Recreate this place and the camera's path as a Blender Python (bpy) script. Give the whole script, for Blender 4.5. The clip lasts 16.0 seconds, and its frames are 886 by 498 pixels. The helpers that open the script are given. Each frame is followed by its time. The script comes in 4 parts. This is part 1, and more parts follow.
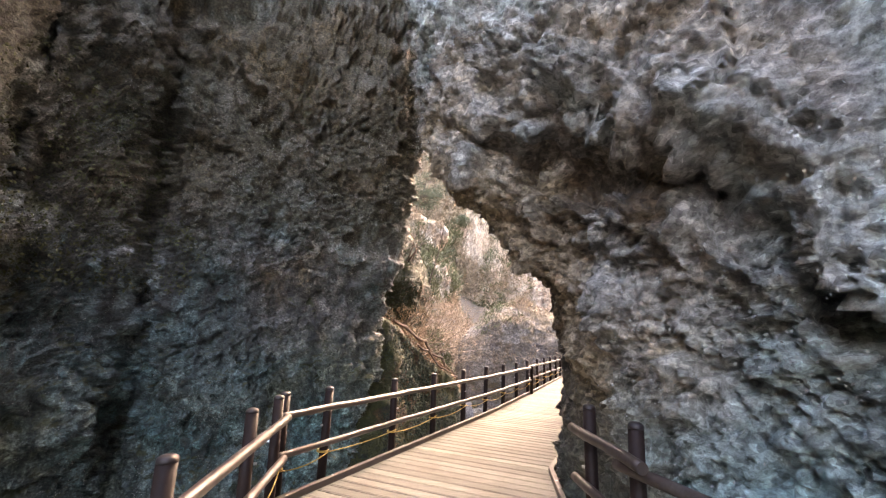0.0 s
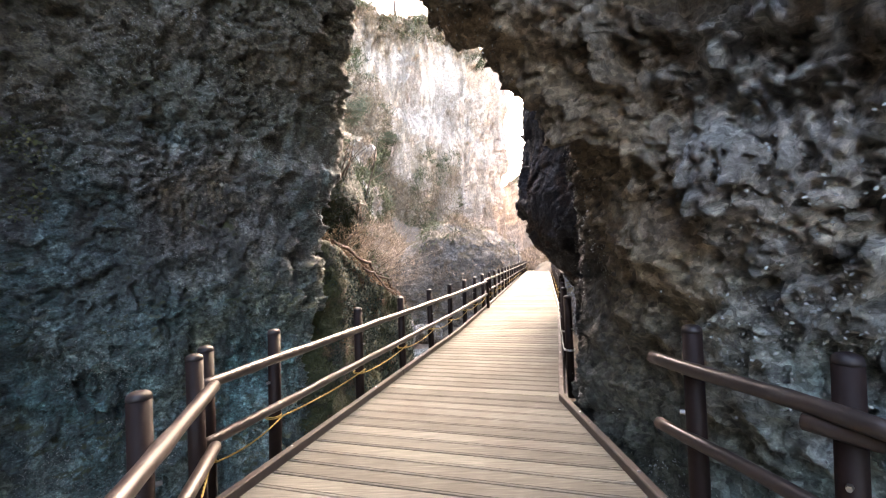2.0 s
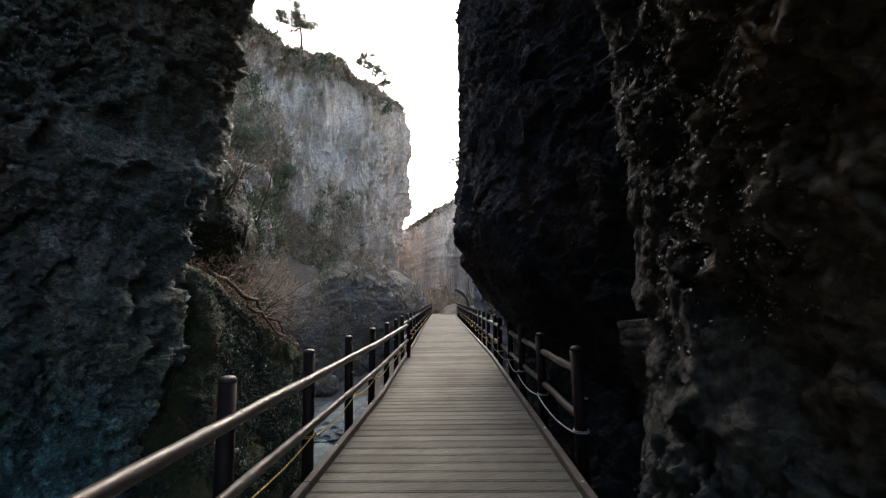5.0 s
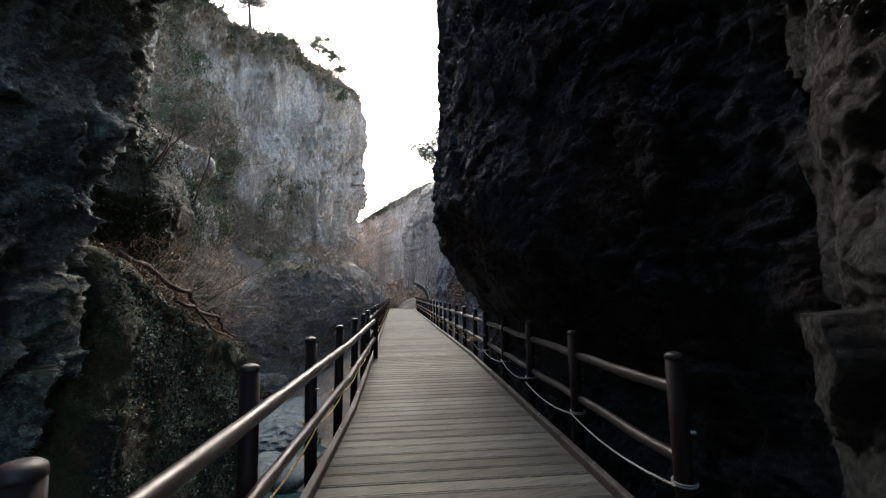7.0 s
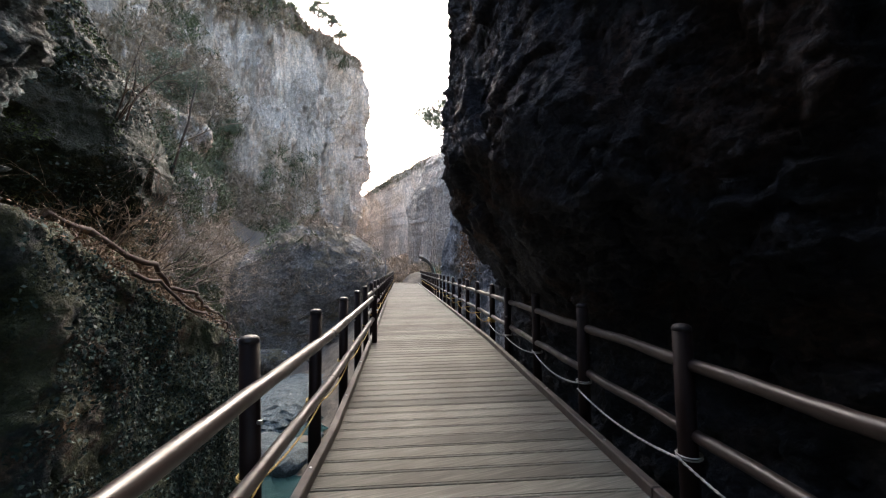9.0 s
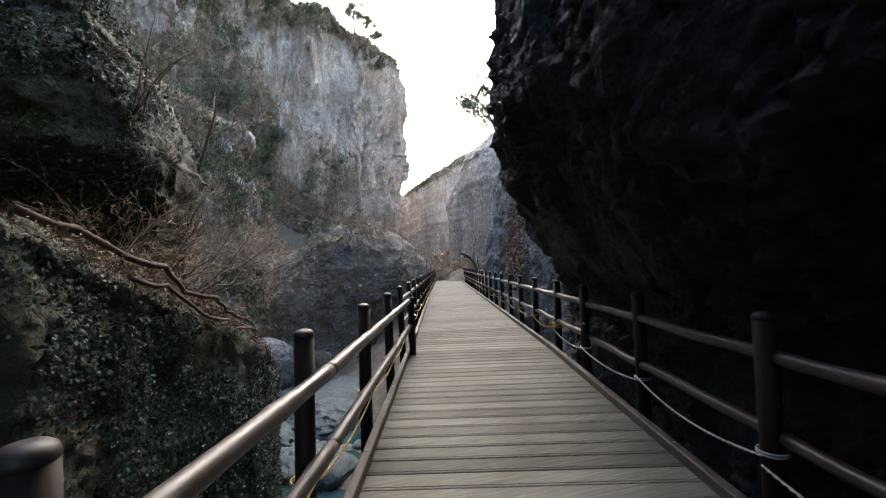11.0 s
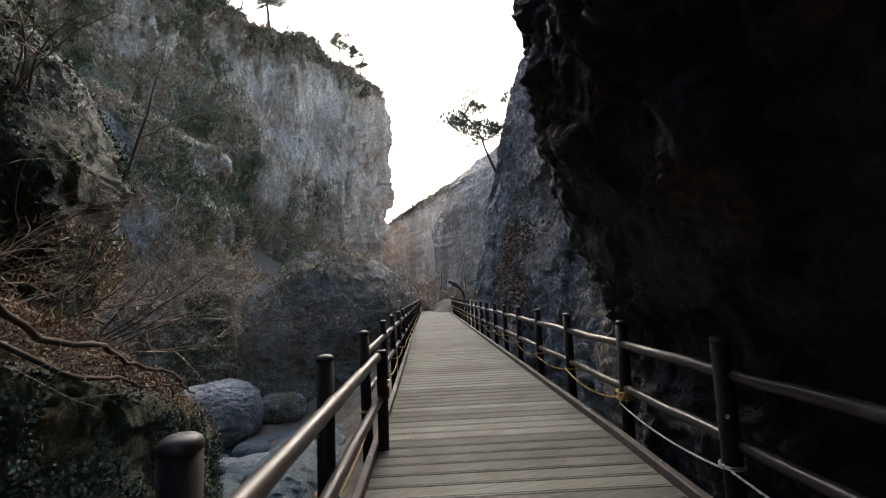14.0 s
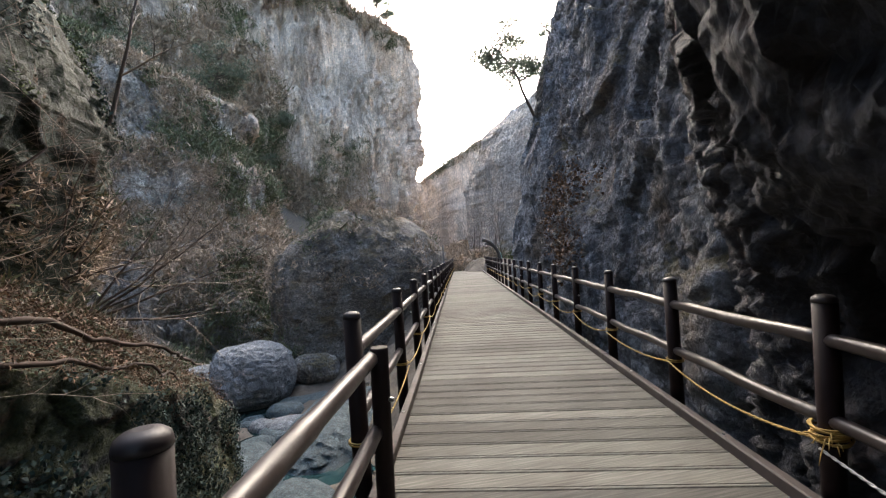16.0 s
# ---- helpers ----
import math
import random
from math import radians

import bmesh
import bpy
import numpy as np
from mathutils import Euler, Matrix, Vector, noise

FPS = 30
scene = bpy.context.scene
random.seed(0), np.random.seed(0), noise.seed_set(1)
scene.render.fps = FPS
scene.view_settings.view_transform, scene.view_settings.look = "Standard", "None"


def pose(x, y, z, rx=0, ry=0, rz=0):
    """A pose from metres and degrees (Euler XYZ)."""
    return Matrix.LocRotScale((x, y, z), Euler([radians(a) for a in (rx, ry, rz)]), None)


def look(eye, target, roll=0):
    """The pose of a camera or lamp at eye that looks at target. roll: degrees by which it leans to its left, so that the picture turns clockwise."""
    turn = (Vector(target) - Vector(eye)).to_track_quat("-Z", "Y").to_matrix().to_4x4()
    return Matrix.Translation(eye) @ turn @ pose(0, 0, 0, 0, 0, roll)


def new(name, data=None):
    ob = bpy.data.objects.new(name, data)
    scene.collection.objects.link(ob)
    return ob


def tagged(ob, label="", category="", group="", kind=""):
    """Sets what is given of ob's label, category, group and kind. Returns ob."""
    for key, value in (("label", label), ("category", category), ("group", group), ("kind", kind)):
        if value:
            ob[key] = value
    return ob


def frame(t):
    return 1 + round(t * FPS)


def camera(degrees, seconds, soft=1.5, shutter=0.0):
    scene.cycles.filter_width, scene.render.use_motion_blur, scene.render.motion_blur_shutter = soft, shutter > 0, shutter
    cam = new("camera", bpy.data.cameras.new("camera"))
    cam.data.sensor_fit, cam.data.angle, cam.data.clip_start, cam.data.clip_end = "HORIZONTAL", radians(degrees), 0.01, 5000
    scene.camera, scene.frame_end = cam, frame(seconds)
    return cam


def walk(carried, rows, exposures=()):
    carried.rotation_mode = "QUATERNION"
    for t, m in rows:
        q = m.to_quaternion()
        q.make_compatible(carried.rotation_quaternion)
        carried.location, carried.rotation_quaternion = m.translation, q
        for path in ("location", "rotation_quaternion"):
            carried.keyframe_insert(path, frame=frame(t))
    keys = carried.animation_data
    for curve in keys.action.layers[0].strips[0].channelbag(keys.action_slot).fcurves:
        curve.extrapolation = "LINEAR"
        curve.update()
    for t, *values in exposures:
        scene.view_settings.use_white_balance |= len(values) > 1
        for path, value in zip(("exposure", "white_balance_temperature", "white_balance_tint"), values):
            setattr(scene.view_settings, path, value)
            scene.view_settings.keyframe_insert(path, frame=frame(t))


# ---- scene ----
cam = camera(93.7, 16.0, soft=1.2)
PATH = [
    (0, (0.788, -0.894, 1.737), (0.463, 1.035, 2.155), 2.1),
    (0.5, (0.652, -0.39, 1.698), (0.317, 1.572, 1.895), 1.0),
    (1, (0.394, -0.076, 1.671), (0.089, 1.898, 1.787), 1.1),
    (1.5, (0.259, 0.312, 1.663), (0.063, 2.301, 1.721), -3.1),
    (2, (0.011, 0.658, 1.657), (0.021, 2.657, 1.7), -2.0),
    (2.5, (-0.094, 1.011, 1.605), (0.005, 3.007, 1.67), -1.1),
    (3, (-0.198, 1.369, 1.591), (0.024, 3.354, 1.689), -1.1),
    (3.5, (-0.327, 1.746, 1.583), (-0.022, 3.718, 1.719), -0.7),
    (4, (-0.354, 2.154, 1.571), (0.039, 4.106, 1.757), -0.9),
    (6.5, (-0.483, 4.113, 1.475), (0.133, 5.999, 1.725), -1.0),
    (7, (-0.465, 4.515, 1.46), (0.239, 6.375, 1.668), -1.0),
    (7.5, (-0.346, 4.873, 1.432), (0.422, 6.715, 1.565), -0.1),
    (8, (-0.174, 5.236, 1.433), (0.587, 7.081, 1.553), -0.3),
    (8.5, (-0.1, 5.649, 1.432), (0.633, 7.507, 1.528), -0.5),
    (11, (0.362, 7.521, 1.388), (0.857, 9.457, 1.466), -2.5),
    (11.5, (0.449, 7.95, 1.365), (0.935, 9.889, 1.41), -2.2),
    (12, (0.604, 8.372, 1.384), (1.128, 10.302, 1.406), -2.8),
    (12.5, (0.661, 8.791, 1.439), (1.25, 10.699, 1.548), -1.9),
    (13, (0.809, 9.157, 1.45), (1.409, 11.044, 1.729), -1.9),
    (13.5, (0.859, 9.566, 1.43), (1.443, 11.46, 1.701), -2.2),
    (14, (0.931, 10.006, 1.408), (1.498, 11.912, 1.622), -2.8),
    (14.5, (1.075, 10.44, 1.404), (1.622, 12.357, 1.563), -4.2),
    (15, (1.132, 10.883, 1.408), (1.648, 12.814, 1.493), -2.6),
    (15.5, (1.311, 11.309, 1.387), (1.789, 13.25, 1.428), -3.4),
    (16, (1.384, 11.731, 1.389), (1.793, 13.689, 1.417), -3.4),
]
EXPOSURES = [(0.0, 4.3, 8700, 26), (0.5, 4.6, 8500, 25), (1.0, 4.75, 8300, 24), (2.0, 4.05, 7600, 19), (2.7, 3.25, 7200, 16), (3.5, 2.2, 6700, 13), (4.2, 1.95, 6500, 10), (7.0, 1.95, 6200, 7), (7.5, 2.45, 6400, 10), (8.5, 2.45, 6400, 10), (11.0, 2.25, 6200, 8), (12.0, 2.4, 6200, 7), (13.0, 1.4, 6200, 7), (14.0, 1.75, 6300, 7), (15.0, 2.2, 6400, 9), (16.0, 2.35, 6400, 9)]
walk(cam, [(t, look(eye, aim, roll)) for t, eye, aim, roll in PATH], EXPOSURES)

# ---- light: a white hazy sky, the low sun veiled ahead ----
world = bpy.data.worlds.new("sky")
scene.world = world
world.use_nodes = True
wn = world.node_tree
sky = wn.nodes.new("ShaderNodeTexSky")
sky.sky_type = "NISHITA"
sky.sun_disc = False
sky.sun_elevation = radians(42)
sky.sun_rotation = radians(16)
sky.air_density = 1.2
sky.dust_density = 4.0
sky.ozone_density = 1.0
wn.nodes["Background"].inputs["Strength"].default_value = 0.15
wn.links.new(sky.outputs[0], wn.nodes["Background"].inputs["Color"])
sun = new("sun", bpy.data.lights.new("sun", "SUN"))
sun.data.energy, sun.data.angle, sun.data.color = 0.45, radians(50), (1.0, 0.92, 0.84)
sun.matrix_world = look((0, 0, 0), (-math.sin(radians(16)) * math.cos(radians(42)), -math.cos(radians(16)) * math.cos(radians(42)), -math.sin(radians(42))))


# ---- materials ----
def rgb(c):
    return (*c, 1.0)


class Mat:
    """A small node builder."""

    def __init__(self, name, rough=0.8, metal=0.0):
        self.m = bpy.data.materials.new(name)
        self.m.use_nodes = True
        self.t = self.m.node_tree
        self.b = self.t.nodes["Principled BSDF"]
        self.b.inputs["Roughness"].default_value = rough
        self.b.inputs["Metallic"].default_value = metal
        self.geo = self.t.nodes.new("ShaderNodeNewGeometry")
        self.co = self.t.nodes.new("ShaderNodeTexCoord")
        self.spot = self.co.outputs["Object"]

    def link(self, a, b):
        self.t.links.new(a, b)

    def noise(self, scale, detail=6.0, rough=0.6, stretch=None, distort=0.0):
        n = self.t.nodes.new("ShaderNodeTexNoise")
        n.inputs["Scale"].default_value = scale
        n.inputs["Detail"].default_value = detail
        n.inputs["Roughness"].default_value = rough
        n.inputs["Distortion"].default_value = distort
        self.link(self.at(stretch), n.inputs["Vector"])
        return n.outputs["Fac"]

    def cells(self, scale, stretch=None, feature="F1", out="Distance"):
        n = self.t.nodes.new("ShaderNodeTexVoronoi")
        n.feature = feature
        n.inputs["Scale"].default_value = scale
        self.link(self.at(stretch), n.inputs["Vector"])
        return n.outputs[out]

    def at(self, stretch):
        if stretch is None:
            return self.spot
        n = self.t.nodes.new("ShaderNodeMapping")
        n.inputs["Scale"].default_value = stretch
        self.link(self.spot, n.inputs["Vector"])
        return n.outputs[0]

    def ramp(self, fac, *stops):
        n = self.t.nodes.new("ShaderNodeValToRGB")
        e = n.color_ramp.elements
        while len(e) < len(stops):
            e.new(0.5)
        for k, (p, c) in zip(e, stops):
            k.position = p
            k.color = rgb(c) if isinstance(c, tuple) else (c, c, c, 1)
        self.link(fac, n.inputs[0])
        return n.outputs[0]

    def mix(self, fac, a, b, mode="MIX"):
        n = self.t.nodes.new("ShaderNodeMix")
        n.data_type, n.blend_type = "RGBA", mode
        for v, i in ((fac, 0), (a, 6), (b, 7)):
            if isinstance(v, (int, float)):
                n.inputs[i].default_value = v
            elif isinstance(v, tuple):
                n.inputs[i].default_value = rgb(v)
            else:
                self.link(v, n.inputs[i])
        return n.outputs[2]

    def math(self, op, a, b=0.0):
        n = self.t.nodes.new("ShaderNodeMath")
        n.operation = op
        for v, i in ((a, 0), (b, 1)):
            if isinstance(v, (int, float)):
                n.inputs[i].default_value = v
            else:
                self.link(v, n.inputs[i])
        return n.outputs[0]

    def up(self):
        n = self.t.nodes.new("ShaderNodeSeparateXYZ")
        self.link(self.geo.outputs["Normal"], n.inputs[0])
        return n.outputs["Z"]

    def random(self, piece="object"):
        if piece == "island":
            return self.geo.outputs["Random Per Island"]
        return self.t.nodes.new("ShaderNodeObjectInfo").outputs["Random"]

    def colour(self, c):
        if isinstance(c, tuple):
            self.b.inputs["Base Color"].default_value = rgb(c)
        else:
            self.link(c, self.b.inputs["Base Color"])
        return self

    def rough(self, v):
        self.link(v, self.b.inputs["Roughness"])
        return self

    def bump(self, h, strength=0.6, dist=0.02):
        n = self.t.nodes.new("ShaderNodeBump")
        n.inputs["Strength"].default_value = strength
        n.inputs["Distance"].default_value = dist
        self.link(h, n.inputs["Height"])
        self.link(n.outputs[0], self.b.inputs["Normal"])
        return self


def rock_material(name, dark, mid, light, size=1.0, moss=None, moss_at=0.55, streak=None, stain=None, grain=None, tint=None, speckle=1.0, zones=()):
    """Broken volcanic rock: blotches, gritty clasts, pale chips, optional moss, damp streaks and rusty stains."""
    k = Mat(name, 0.85)
    big = k.noise(0.4 / size, 5, 0.6, distort=0.5)
    mid_n = k.noise(2.6 / size, 10, 0.72, stretch=grain)
    grit = k.noise(11 / size, 10, 0.78, stretch=grain)
    clast = k.cells(17 / size, stretch=(1, 1, 1.5), out="Color")
    col = k.ramp(mid_n, (0.36, dark), (0.5, mid), (0.64, light))
    col = k.mix(k.ramp(big, (0.40, 0.0), (0.60, 0.6)), col, k.mix(0.75, mid, dark))
    if tint:
        hue = k.noise(0.22 / size, 6, 0.6, distort=0.7)
        col = k.mix(1.0, col, k.ramp(hue, (0.38, tint[0]), (0.5, (1.0, 1.0, 1.0)), (0.62, tint[1])), "MULTIPLY")
    if stain:
        col = k.mix(k.ramp(k.noise(0.6 / size, 7, 0.65, distort=0.8), (0.50, 0.0), (0.62, 0.8)), col, stain)
    if streak:
        s = k.noise(1.5 / size, 8, 0.68, stretch=(1.0, 1.0, 0.11))
        col = k.mix(k.ramp(s, (0.47, 0.0), (0.58, 0.85)), col, streak)
    # Zones tone the rock along an axis; some put shade into its colour.
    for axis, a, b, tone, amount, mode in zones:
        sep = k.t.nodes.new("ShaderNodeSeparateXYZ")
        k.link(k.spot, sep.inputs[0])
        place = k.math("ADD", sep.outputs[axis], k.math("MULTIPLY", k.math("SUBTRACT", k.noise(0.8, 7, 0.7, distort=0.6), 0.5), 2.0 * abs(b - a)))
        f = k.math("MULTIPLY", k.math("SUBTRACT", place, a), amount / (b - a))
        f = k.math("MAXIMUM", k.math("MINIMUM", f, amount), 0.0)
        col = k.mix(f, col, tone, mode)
    col = k.mix(1.0, col, k.ramp(clast, (0.05, 1 - 0.45 * speckle), (0.5, 0.98), (0.95, 1 + 0.5 * speckle)), "MULTIPLY")
    col = k.mix(1.0, col, k.ramp(grit, (0.34, 1 - 0.7 * speckle), (0.5, 1.0), (0.66, 1 + 0.75 * speckle)), "MULTIPLY")
    if moss:
        m = k.math("ADD", k.math("MULTIPLY", k.up(), 0.22), k.noise(0.9 / size, 9, 0.7))
        col = k.mix(k.ramp(m, (moss_at, 0.0), (moss_at + 0.10, 0.85)), col, k.mix(k.ramp(k.noise(16 / size, 6, 0.7), (0.35, 0.0), (0.65, 1.0)), moss, (moss[0] * 2.6, moss[1] * 2.3, moss[2] * 1.8)))
    k.colour(col)
    k.rough(k.ramp(grit, (0.3, 0.55), (0.7, 0.95)))
    h = k.math("ADD", k.math("MULTIPLY", grit, 0.9), k.math("MULTIPLY", mid_n, 1.2))
    h = k.math("SUBTRACT", h, k.math("MULTIPLY", k.cells(24 / size), 0.3))
    k.bump(h, 1.0, 0.09 * size)
    return k.m


# Y zones: brown rock tone plus arch shade; near-black is the flank's shade, painted.
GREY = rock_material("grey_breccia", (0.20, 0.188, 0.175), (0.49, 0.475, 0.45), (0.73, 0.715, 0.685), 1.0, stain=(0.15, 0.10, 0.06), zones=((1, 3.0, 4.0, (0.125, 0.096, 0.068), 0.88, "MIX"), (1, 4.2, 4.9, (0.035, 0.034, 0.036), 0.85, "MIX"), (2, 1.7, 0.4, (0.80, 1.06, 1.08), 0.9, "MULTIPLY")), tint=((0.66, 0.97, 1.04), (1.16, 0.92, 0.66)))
GREY_MOSS = rock_material("mossy_breccia", (0.065, 0.066, 0.066), (0.215, 0.216, 0.212), (0.52, 0.51, 0.495), 0.8, moss=(0.030, 0.038, 0.016), moss_at=0.62, streak=(0.07, 0.073, 0.073), zones=((2, 3.2, 5.0, (0.115, 0.10, 0.06), 0.6, "MIX"), (2, 2.2, 0.8, (0.66, 0.96, 0.96), 0.85, "MULTIPLY"), (0, -8.2, -9.2, (0.06, 0.064, 0.026), 0.75, "MIX")), tint=((0.66, 0.97, 1.04), (1.16, 0.92, 0.66)))
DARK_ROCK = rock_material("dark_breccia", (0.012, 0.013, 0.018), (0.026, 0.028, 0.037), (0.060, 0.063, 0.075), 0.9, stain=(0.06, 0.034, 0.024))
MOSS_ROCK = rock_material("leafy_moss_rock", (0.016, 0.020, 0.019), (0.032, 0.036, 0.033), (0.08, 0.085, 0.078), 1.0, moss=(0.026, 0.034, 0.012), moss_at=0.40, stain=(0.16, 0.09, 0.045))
# Cliff tones lightened beyond the rock's own: distance haze put into the colour.
CLIFF = rock_material("pale_cliff", (0.52, 0.425, 0.345), (0.79, 0.66, 0.545), (0.90, 0.78, 0.665), 6.0, moss=(0.11, 0.085, 0.05), moss_at=0.68, streak=(0.44, 0.37, 0.31), stain=(0.60, 0.46, 0.33), grain=(1.6, 1.6, 0.34), speckle=0.6)
SLOPE_ROCK = rock_material("slope_rock", (0.21, 0.188, 0.16), (0.45, 0.40, 0.345), (0.65, 0.60, 0.54), 3.0, moss=(0.07, 0.06, 0.03), moss_at=0.60, streak=(0.17, 0.16, 0.15), stain=(0.26, 0.18, 0.11), grain=(1.0, 1.0, 0.6), tint=((0.88, 0.98, 0.98), (1.16, 0.93, 0.70)))
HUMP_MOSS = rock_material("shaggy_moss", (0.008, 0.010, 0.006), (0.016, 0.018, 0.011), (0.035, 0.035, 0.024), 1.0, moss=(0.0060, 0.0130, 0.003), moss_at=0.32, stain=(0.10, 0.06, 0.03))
BLUE_ROCK = rock_material("blue_grey_rock", (0.095, 0.10, 0.11), (0.22, 0.228, 0.245), (0.37, 0.375, 0.385), 2.2, moss=(0.05, 0.045, 0.02), moss_at=0.62, streak=(0.09, 0.10, 0.12), stain=(0.17, 0.125, 0.085), grain=(1.0, 1.0, 0.6))
DOME_ROCK = rock_material("dark_dome_rock", (0.095, 0.086, 0.074), (0.19, 0.174, 0.152), (0.31, 0.29, 0.26), 2.0, moss=(0.06, 0.05, 0.03), moss_at=0.60, streak=(0.10, 0.094, 0.086), stain=(0.14, 0.105, 0.07))
BOULDER = rock_material("stream_boulder", (0.10, 0.108, 0.113), (0.185, 0.196, 0.204), (0.30, 0.31, 0.318), 0.7)
WET_ROCK = rock_material("damp_blue_stone", (0.028, 0.044, 0.050), (0.055, 0.08, 0.088), (0.105, 0.135, 0.145), 0.9)


def deck_material():
    k = Mat("weathered_deck_board", 0.6)
    k.b.inputs["Specular IOR Level"].default_value = 0.14
    grain = k.noise(2.2, 8, 0.65, stretch=(1.2, 34.0, 10.0))
    blot = k.noise(1.3, 5, 0.6)
    col = k.ramp(grain, (0.3, (0.058, 0.056, 0.047)), (0.55, (0.124, 0.119, 0.102)), (0.75, (0.22, 0.213, 0.185)))
    col = k.mix(k.ramp(blot, (0.45, 0.0), (0.7, 0.45)), col, (0.078, 0.066, 0.057))
    col = k.mix(0.75, col, k.mix(1.0, col, k.ramp(k.random(), (0.0, 0.6), (1.0, 1.3)), "MULTIPLY"))
    spots = k.ramp(k.cells(5.0), (0.02, 0.75), (0.05, 0.0))
    col = k.mix(spots, col, (0.06, 0.05, 0.043))
    k.colour(col)
    k.rough(k.ramp(blot, (0.3, 0.68), (0.7, 0.88)))
    return k.bump(grain, 0.35, 0.004).m


DECK = deck_material()


def paint_material(name, c, worn, rough, shine=0.5):
    k = Mat(name, rough)
    k.b.inputs["Specular IOR Level"].default_value = shine
    n = k.noise(7, 7, 0.65)
    w = k.noise(2.5, 6, 0.7)
    col = k.mix(k.ramp(n, (0.3, 0.0), (0.75, 0.8)), c, (c[0] * 1.7, c[1] * 1.6, c[2] * 1.5))
    col = k.mix(k.ramp(w, (0.55, 0.0), (0.68, 0.7)), col, worn)
    k.colour(col)
    k.rough(k.ramp(w, (0.35, rough - 0.08), (0.7, rough + 0.25)))
    return k.bump(n, 0.25, 0.004).m


POST = paint_material("brown_post_stain", (0.0125, 0.0072, 0.0068), (0.022, 0.014, 0.0125), 0.55, 0.15)
RAIL = paint_material("worn_rail_stain", (0.030, 0.022, 0.020), (0.10, 0.088, 0.080), 0.36, 0.45)
CAP = paint_material("pale_post_top", (0.014, 0.010, 0.011), (0.045, 0.040, 0.042), 0.48, 0.4)
KERB = paint_material("brown_kerb_board", (0.055, 0.045, 0.041), (0.12, 0.105, 0.095), 0.55, 0.3)
STEEL = paint_material("dark_steel_beam", (0.05, 0.05, 0.05), (0.10, 0.07, 0.05), 0.5)


def plain(name, c, rough=0.7, var=0.35, piece=None, metal=0.0):
    k = Mat(name, rough, metal)
    f = k.random(piece) if piece else k.noise(6, 5, 0.6)
    k.colour(k.mix(f, (c[0] * (1 - var), c[1] * (1 - var), c[2] * (1 - var)), (min(1, c[0] * (1 + var)), min(1, c[1] * (1 + var)), min(1, c[2] * (1 + var)))))
    return k.m


ROPE_Y = plain("yellow_rope", (0.42, 0.27, 0.07), 0.7)
ROPE_W = plain("grey_white_rope", (0.42, 0.41, 0.38), 0.75)
BARK = plain("grey_brown_bark", (0.11, 0.085, 0.07), 0.9)
TWIG = plain("dry_twigs", (0.26, 0.205, 0.155), 0.9, 0.4, "island")
BRUSH = plain("dry_brush", (0.33, 0.255, 0.18), 0.9, 0.5, "island")
ROOT = plain("reddish_brown_root", (0.050, 0.031, 0.020), 0.9, 0.5)
DRY_GRASS = plain("brown_dry_grass", (0.13, 0.078, 0.042), 0.9, 0.5, "island")
# Needle green made paler, with distance haze put into the colour.
NEEDLE = plain("pine_needles", (0.12, 0.135, 0.085), 0.7, 0.4, "island")
IVY = plain("dark_ivy_leaves", (0.022, 0.042, 0.032), 0.78, 0.6, "island")
DEAD = plain("dead_leaves", (0.12, 0.07, 0.038), 0.8, 0.6, "island")
EVERGREEN = plain("dull_green_scrub", (0.095, 0.105, 0.05), 0.8, 0.5, "island")
MOSS_LEAF = plain("bright_moss", (0.045, 0.068, 0.014), 0.8, 0.5, "island")
FLAKE = plain("pale_chip_glints", (0.36, 0.38, 0.365), 0.75, 0.45, "island")
BOLT = plain("galvanised_bolt", (0.6, 0.6, 0.6), 0.3, 0.1, None, 1.0)
CANVAS = plain("green_netting", (0.05, 0.20, 0.16), 0.6)


def ground_material():
    k = Mat("gorge_ground", 0.9)
    a = k.noise(0.25, 7, 0.65)
    b = k.noise(3.0, 8, 0.7)
    col = k.ramp(b, (0.3, (0.045, 0.038, 0.028)), (0.55, (0.10, 0.08, 0.058)), (0.75, (0.17, 0.145, 0.11)))
    col = k.mix(k.ramp(a, (0.46, 0.0), (0.6, 0.7)), col, (0.085, 0.072, 0.058))
    k.colour(col)
    return k.bump(b, 0.8, 0.1).m


GROUND = ground_material()


def water_material():
    k = Mat("clear_green_water", 0.06)
    k.colour(k.mix(k.noise(0.5, 5, 0.6), (0.010, 0.028, 0.030), (0.025, 0.055, 0.056)))
    return k.bump(k.noise(3.5, 4, 0.5), 0.25, 0.03).m


WATER = water_material()


# ---- noise and rock bodies ----
def hash3(i, j, k, seed):
    n = (i * 374761393 + j * 668265263 + k * 1274126177 + seed * 974634777) & 0xFFFFFFFF
    n = ((n ^ (n >> 13)) * 1103515245 + 12345) & 0xFFFFFFFF
    n = ((n ^ (n >> 16)) * 2246822519) & 0xFFFFFFFF
    return ((n ^ (n >> 15)) & 0xFFFFFF) / float(0xFFFFFF)


def vnoise(p, seed=0):
    """Smooth lattice noise, -1 to 1."""
    b = np.floor(p).astype(np.int64)
    f = p - b
    f = f * f * f * (f * (f * 6 - 15) + 10)
    out = 0
    for di in (0, 1):
        for dj in (0, 1):
            for dk in (0, 1):
                w = (f[:, 0] if di else 1 - f[:, 0]) * (f[:, 1] if dj else 1 - f[:, 1]) * (f[:, 2] if dk else 1 - f[:, 2])
                out = out + w * hash3(b[:, 0] + di, b[:, 1] + dj, b[:, 2] + dk, seed)
    return out * 2 - 1


